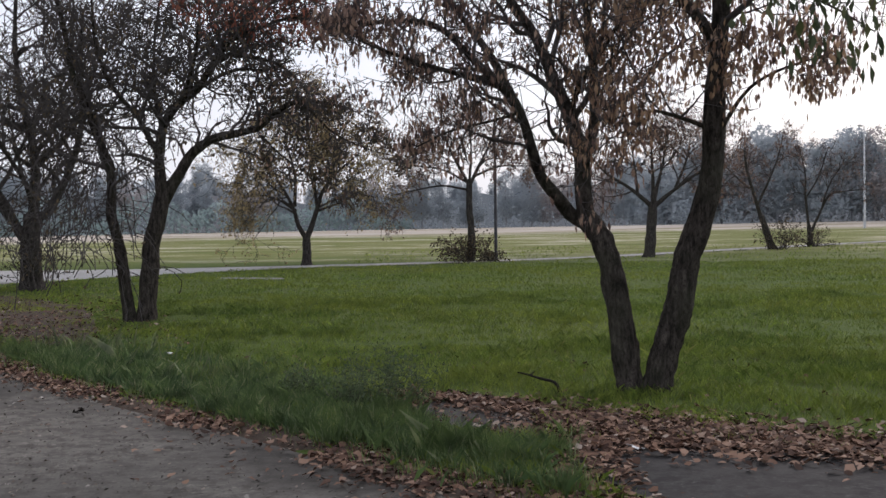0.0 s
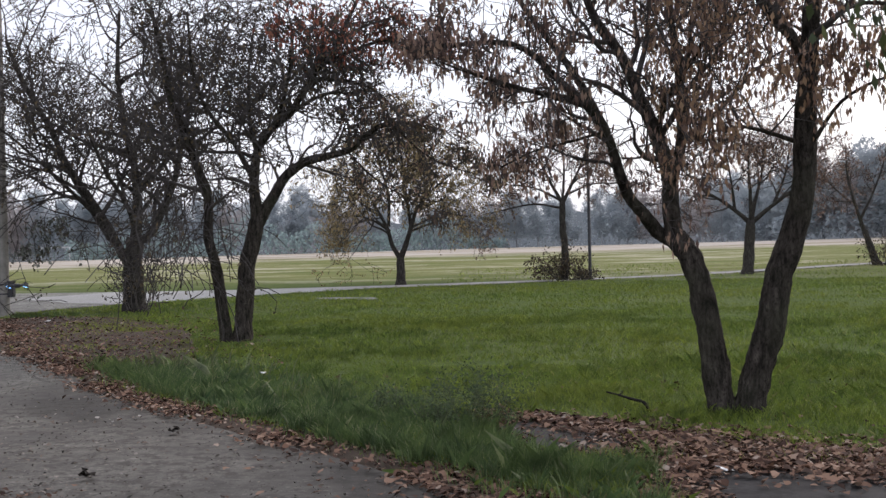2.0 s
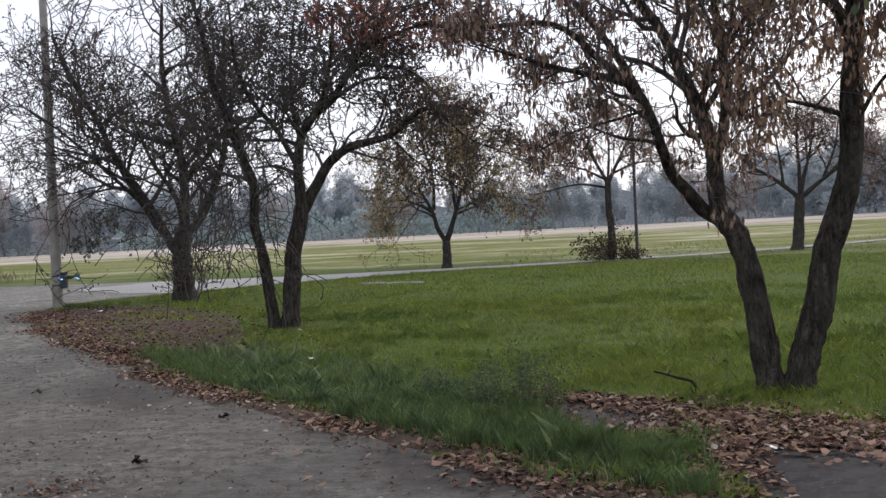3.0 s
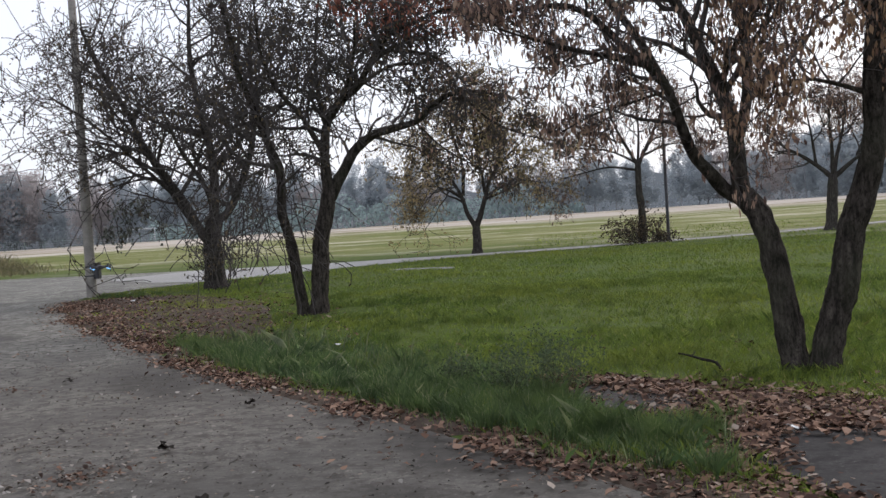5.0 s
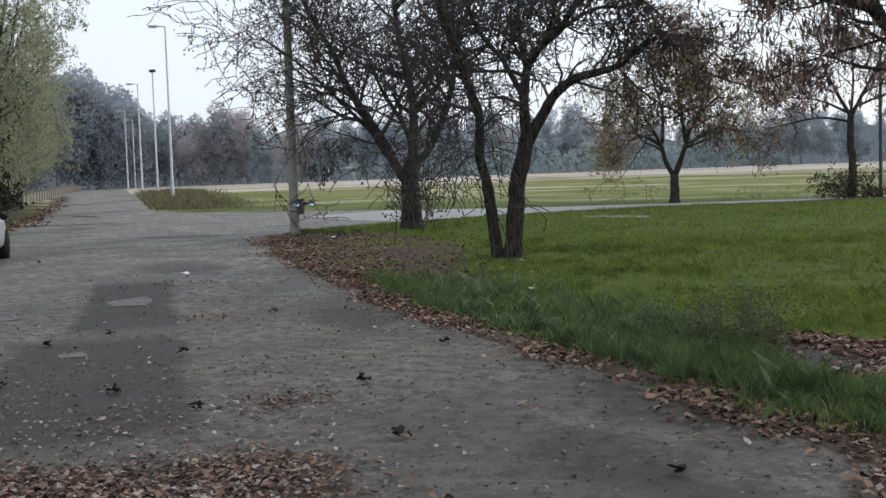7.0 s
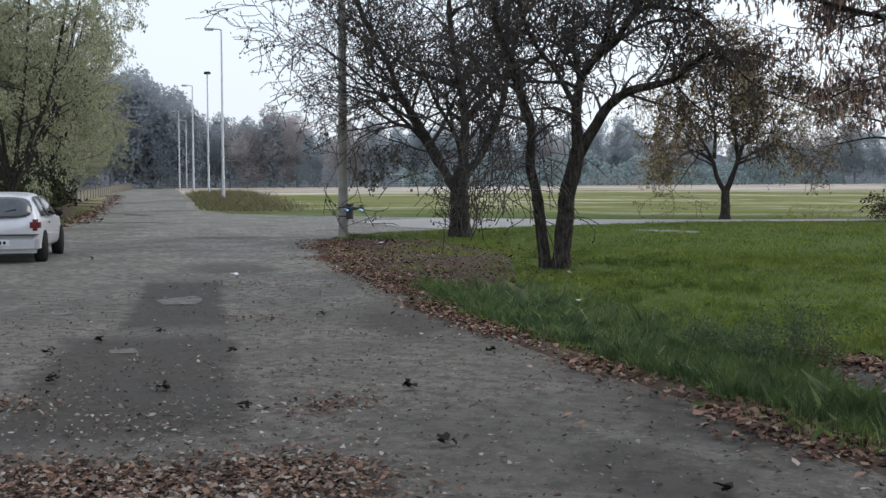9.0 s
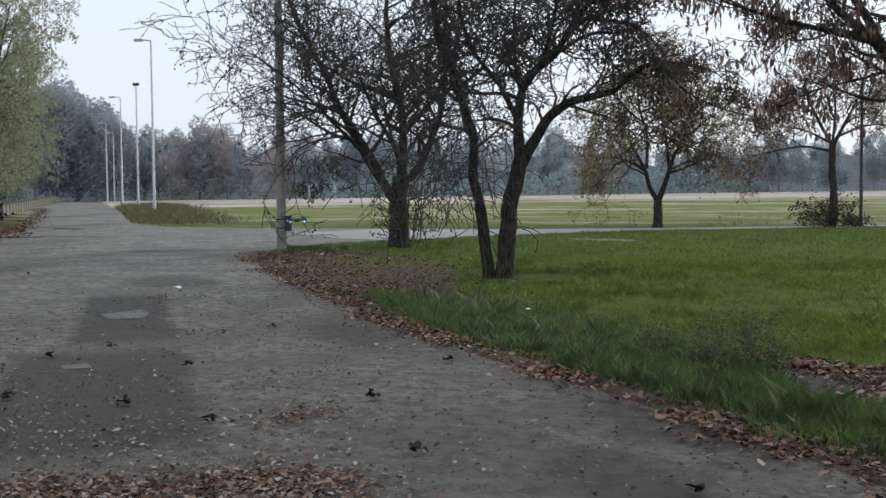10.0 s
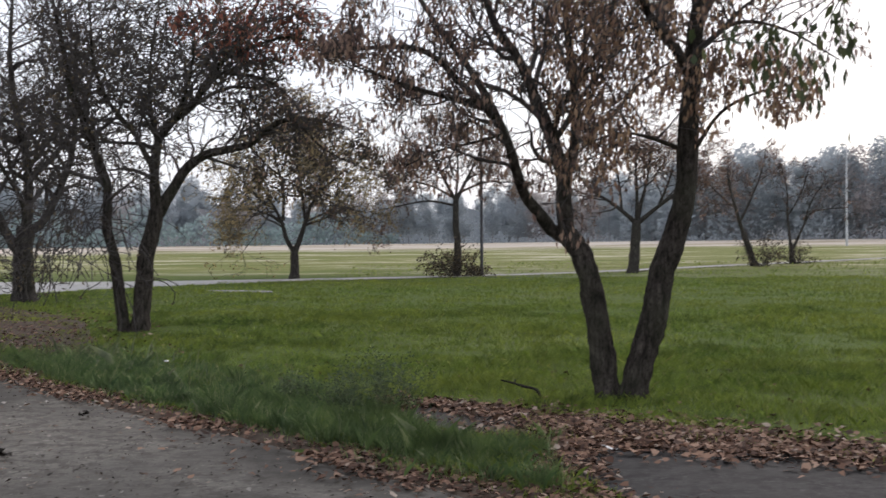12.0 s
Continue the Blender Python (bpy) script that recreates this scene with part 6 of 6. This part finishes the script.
    plate = part("number_plate", box(bmesh.new(), -0.105, -0.085, -0.26, 0.26, 0.36, 0.47, 0.004), PLATE, car, "white plate with dark bars")
    for k, w in ((-0.17, 0.05), (-0.09, 0.05), (0.0, 0.035), (0.06, 0.035), (0.12, 0.035), (0.19, 0.05)):
        part("bar", box(bmesh.new(), -0.110, -0.1055, k - w / 2, k + w / 2, 0.385, 0.445), RUBBER, plate)
    tb = Tubes()
    tb.add([(-0.005, 0, 0.72), (-0.02, 0, 0.72)], [0.055, 0.045], 14)
    part("badge", tb.mesh("badge"), DARK_METAL, car, "plain dark oval badge")
    tb = Tubes()
    tb.add([(0.2, 0.45, 0.24), (-0.06, 0.45, 0.23)], [0.025, 0.025], 8)
    part("exhaust", tb.mesh("exhaust"), DARK_METAL, car)
    for wx in (0.66, 3.12):
        for s in (-1, 1):
            wheel = new("wheel")
            wheel.parent = car
            wheel.location = (wx, s * 0.715, 0.29)
            tb = Tubes()
            tb.add([(0, -0.085, 0), (0, -0.08, 0), (0, 0.08, 0), (0, 0.085, 0)], [0.20, 0.285, 0.285, 0.20], 22)
            part("tyre", tb.mesh("tyre"), RUBBER, wheel)
            tb = Tubes()
            tb.add([(0, s * 0.06, 0), (0, s * 0.092, 0), (0, s * 0.094, 0)], [0.19, 0.19, 0.05], 18)
            part("rim", tb.mesh("rim"), ALLOY, wheel)
            # dark wheel arch
            arch = Tubes()
            arch.add([(wx, s * 0.70, 0.30), (wx, s * 0.838, 0.30)], [0.335, 0.335], 22)
            part("wheel_arch", arch.mesh("wheel_arch"), RUBBER, body)


parked_car()


def drone():
    d = empty("drone", (-9.63, 19.75, 1.08), label="small dark quadcopter with blue lights hovering", category="drone")
    d.rotation_euler = (radians(4), 0, radians(35))
    d.scale = (1.1, 1.1, 1.1)
    part("body", box(bmesh.new(), -0.055, 0.055, -0.09, 0.09, -0.03, 0.03, 0.015), DARK_METAL, d)
    for sx in (-1, 1):
        for sy in (-1, 1):
            tb = Tubes()
            tb.add([(sx * 0.04, sy * 0.06, 0.0), (sx * 0.15, sy * 0.12, 0.015)], [0.014, 0.01], 7)
            arm = part("arm", tb.mesh("arm"), DARK_METAL, d)
            tb = Tubes()
            tb.add([(sx * 0.15, sy * 0.12, -0.01), (sx * 0.15, sy * 0.12, 0.045)], [0.018, 0.016], 10)
            part("motor_housing", tb.mesh("motor_housing"), DARK_METAL, arm)
            part("rotor", box(bmesh.new(), sx * 0.15 - 0.085, sx * 0.15 + 0.085, sy * 0.12 - 0.007, sy * 0.12 + 0.007, 0.046, 0.050), RUBBER, arm)
            part("light", box(bmesh.new(), sx * 0.13 - 0.02, sx * 0.13 + 0.02, sy * 0.11 - 0.02, sy * 0.11 + 0.02, -0.03, -0.012, 0.005), BLUE_LIGHT, arm, "blue lamp")
            tb = Tubes()
            tb.add([(sx * 0.14, sy * 0.115, 0.0), (sx * 0.15, sy * 0.12, -0.05), (sx * 0.145, sy * 0.12, -0.075)], [0.008, 0.007, 0.006], 6)
            part("leg", tb.mesh("leg"), DARK_METAL, arm)


drone()


# ---- branch hanging in from a tree beside the viewer ----
def overhanging_tree():
    x, y = 4.9, 7.4
    tree = empty("overhanging_tree", label="tree reaching over with broad dark green leaves", category="tree")
    g = Grower(83, droop=0.3, wild=0.2)
    z0 = ground_z(x, y)
    tb = Tubes()
    line = smooth_line([(x, y, z0 - 0.1), (x - 0.05, y, 1.2), (x - 0.2, y - 0.1, 2.4), (x - 0.2, y - 0.2, 4.2)], 0.15)
    tb.add(line, g.flare([0.15 - 0.07 * i / (len(line) - 1) for i in range(len(line))]), 12, 0.15)
    part("trunk", tb.mesh("trunk"), BARK_NEAR, tree)
    line, rad = g.limb([(x - 0.2, y - 0.1, 2.5), (3.9, 6.7, 3.15), (3.0, 6.0, 3.1), (2.4, 5.6, 3.0), (2.05, 5.45, 2.88)], 0.05, 0.012, 8, 0.15, 0.1)
    for tx, ty, tz in ((1.42, 5.67, 2.64), (1.66, 5.6, 2.64), (1.80, 5.55, 2.48), (2.0, 5.49, 2.36), (1.93, 5.5, 2.44), (2.1, 5.45, 2.62), (1.62, 5.6, 2.5)):
        p0, p1 = Vector((2.15, 5.5, 2.92)), Vector((tx, ty, tz))
        pts = [p0.lerp(p1, k / 5) + Vector((0, 0, 0.05 * math.sin(math.pi * k / 5))) for k in range(6)]
        g.twigs.add(pts, [0.004 - 0.0004 * k for k in range(6)], 4, cap=False)
        g.tips.extend(pts[2:] + pts[4:] + pts[4:])
    g.finish(tree, BARK_NEAR, TWIG, [("foliage", 120, 0.085, 0.036, 0.75, LEAF_GREEN, "broad dark green leaves", lambda t: t[:, 1] < 5.75)], 84)


LEAF_GREEN = leaf_material("dark_green_leaf", [(0.0, (0.03, 0.045, 0.015)), (0.6, (0.06, 0.08, 0.025)), (1.0, (0.12, 0.13, 0.05))], 0.5, 0.3)
overhanging_tree()


# ---- small things on the ground ----
DARK_WOOD = simple("wet_dark_wood", (0.01, 0.009, 0.008), (0.03, 0.026, 0.023), 12.0)


def fallen_stick():
    s = empty("fallen_stick", label="dark fallen branch lying in the grass", category="stick")
    g = Grower(5)
    tb = Tubes()
    pts = smooth_line([(0.63, 11.29, 0.13), (0.72, 11.19, 0.12), (0.84, 10.94, 0.11), (0.95, 10.74, 0.1), (0.99, 10.64, 0.03)], 0.05)
    tb.add(pts, [0.009 + 0.008 * i / (len(pts) - 1) for i in range(len(pts))], 7, 0.2)
    part("wood", tb.mesh("wood"), DARK_WOOD, s)
    tb = Tubes()
    tb.add([(0.75, 11.14, 0.12), (0.79, 11.16, 0.16)], [0.008, 0.004], 5)
    part("twig", tb.mesh("twig"), BARK_NEAR, s)


fallen_stick()


def curled_leaf_clump(x, y, size, seed, material, label):
    rng = np.random.default_rng(seed)
    n = 7
    px, py = rng.normal(x, size * 0.35, n), rng.normal(y, size * 0.3, n)
    q = litter_leaves(rng, px, py, np.abs(rng.normal(0.01, size * 0.2, n)), np.full(n, size))
    q[:, :, 2] += np.abs(rng.normal(0, size * 0.15, (n, 6)))
    tagged(part("leaf_clump", polys("leaf_clump", q, 6), material), label, "leaf clump", group="leaf clumps on the asphalt")


LITTER_DARK = leaf_material("rotten_dark_leaf", [(0.0, (0.012, 0.011, 0.01)), (1.0, (0.05, 0.042, 0.035))])
for k, (x, y) in enumerate(((-7.17, 9.07), (-6.97, 9.77), (-5.5, 8.84), (-7.01, 8.13), (-6.01, 7.04), (-4.98, 7.07), (-3.25, 7.8), (-4.0, 6.66), (-2.3, 6.21), (-0.59, 5.76), (-14.98, 18.49), (-3.26, 9.76), (-6.09, 11.72))):
    curled_leaf_clump(x, y, 0.07, 200 + k, LITTER_DARK, "dark curled dead leaves on the asphalt")


def scrap(x, y, z, size, seed, label):
    bm = bmesh.new()
    rng = random.Random(seed)
    grid = [[bm.verts.new((x + (i - 1) * size * 0.5 + rng.uniform(-.2, .2) * size, y + (j - 1) * size * 0.4 + rng.uniform(-.2, .2) * size, z + rng.uniform(0.0, 0.3) * size)) for j in range(3)] for i in range(3)]
    for i in range(2):
        for j in range(2):
            bm.faces.new((grid[i][j], grid[i + 1][j], grid[i + 1][j + 1], grid[i][j + 1]))
    ob = part("paper_scrap", bm, WHITE_PAINT)
    md = ob.modifiers.new("thick", 'SOLIDIFY')
    md.thickness = 0.003
    tagged(ob, label, "litter", group="scraps of paper")


scrap(-10.27, 16.44, 0.012, 0.13, 1, "crumpled white paper scrap on the asphalt")
scrap(-3.39, 13.38, 0.13, 0.06, 2, "white scrap caught in the verge grass")
scrap(-13.45, 29.03, 0.05, 0.1, 3, "pale stone-like scrap at the verge tip")
scrap(-11.82, 25.73, 0.05, 0.1, 4, "pale scrap on the leaf-strewn verge")
scrap(1.26, 7.9, 0.03, 0.1, 5, "pale scrap among the leaves")


def weed_plant(x, y, seed, height):
    """A bushy herb with thin stalks and small dull leaves."""
    ob = empty("weed_plant", (x, y, ground_z(x, y) - 0.02), label="bushy dull green weed standing in the verge grass", category="plant", group="weeds in the verge")
    g = Grower(seed, droop=0.05, wild=0.16, sub=(4, 4), thin=0.0018)
    for k in range(16):
        a = g.rng.uniform(0, 6.28)
        g.branch(Vector((0.05 * math.cos(a), 0.05 * math.sin(a), 0)), Vector((0.45 * math.cos(a), 0.45 * math.sin(a), 1.0)), height * g.rng.uniform(0.6, 1.1), 0.004, 2, 3, 5, 0.1)
    g.finish(ob, WEED_STALK, WEED_STALK, [("foliage", 520, 0.04, 0.016, 0.2, LEAF_WEED, "", None)], seed)


WEED_STALK = simple("green_stalk", (0.06, 0.075, 0.04), (0.12, 0.14, 0.08), 8.0)
LEAF_WEED = leaf_material("dull_weed_leaf", [(0.0, (0.06, 0.09, 0.05)), (0.6, (0.11, 0.155, 0.085)), (1.0, (0.19, 0.23, 0.14))], through=0.4)
for k, (x, y, h) in enumerate(((-0.72, 10.3, 0.52), (-0.95, 9.75, 0.36), (-0.45, 10.05, 0.4), (-1.45, 10.4, 0.3))):
    weed_plant(x, y, 300 + k, h)


# ---- weeds round the first lamp and dark growth added as shadow along the west side ----
def rough_growth():
    rng = np.random.default_rng(31)
    n = 9000
    t = rng.random(n)
    x = np.interp(t, [0, .3, 1], [-31.5, -40, -62]) + rng.normal(0, 1.6, n)
    y = np.interp(t, [0, .3, 1], [51.5, 63, 95]) + rng.normal(0, 1.3, n)
    ok = ~inside(ROAD, x, y)
    x, y = x[ok], y[ok]
    h = np.interp(np.hypot(x, y), [60, 72, 85, 120], [0.25, 0.45, 0.55, 0.45])
    tagged(part("weeds", polys("weeds", blades(rng, x, y, land(x, y), h, 0.04, 0.8), 5), WEED), "tall dry weeds round the lamps", "weeds", kind="stuff")
    # dark leaf mass added in place of the shadowed trunks and fence
    n = 16000
    t = rng.random(n)
    x = np.interp(t, [0, 1], [-34, -55]) + rng.normal(-1.5, 0.8, n)
    y = np.interp(t, [0, 1], [37, 64]) + rng.normal(0, 0.9, n)
    z = rise(x, y) + rng.random(n) * (2.2 + np.array([noise.noise((a * 0.2, b * 0.2, 1.0)) for a, b in zip(x, y)]))
    tagged(part("hedge", polys("hedge", leaf_quads(rng, np.stack([x, y, z], 1), 0.3, 0.24, 0.2), 4), LEAF_SHADOWY), "dark leafy growth added for the shadowy background behind the roadside trees", "hedge", kind="stuff")


WEED = grass_blade_material("dry_weed", [(0.0, (0.16, 0.18, 0.08)), (1.0, (0.36, 0.33, 0.21))], (0.30, 0.26, 0.16))
LEAF_SHADOWY = leaf_material("shadowy_growth_leaf", [(0.0, (0.02, 0.025, 0.015)), (1.0, (0.07, 0.075, 0.04))])
rough_growth()


def grit():
    """Crumbs of leaf, bark and gravel on the asphalt."""
    rng = np.random.default_rng(77)
    n = 17000
    x, y = rng.uniform(-10, 1.2, n), 4.4 + 14 * rng.random(n) ** 1.5
    ok = inside(ROAD, x, y)
    x, y = x[ok], y[ok]
    q = litter_leaves(rng, x, y, np.zeros(len(x)) + 0.004, 0.012 + 0.022 * rng.random(len(x)) ** 2)
    tagged(part("grit", polys("grit", q, 6), GRIT), "dark crumbs of leaf and bark scattered on asphalt", "grit", kind="stuff")


GRIT = leaf_material("grit_crumb", [(0.0, (0.02, 0.018, 0.016)), (0.6, (0.07, 0.06, 0.05)), (0.94, (0.16, 0.14, 0.12)), (1.0, (0.34, 0.32, 0.29))], through=0.02)
grit()
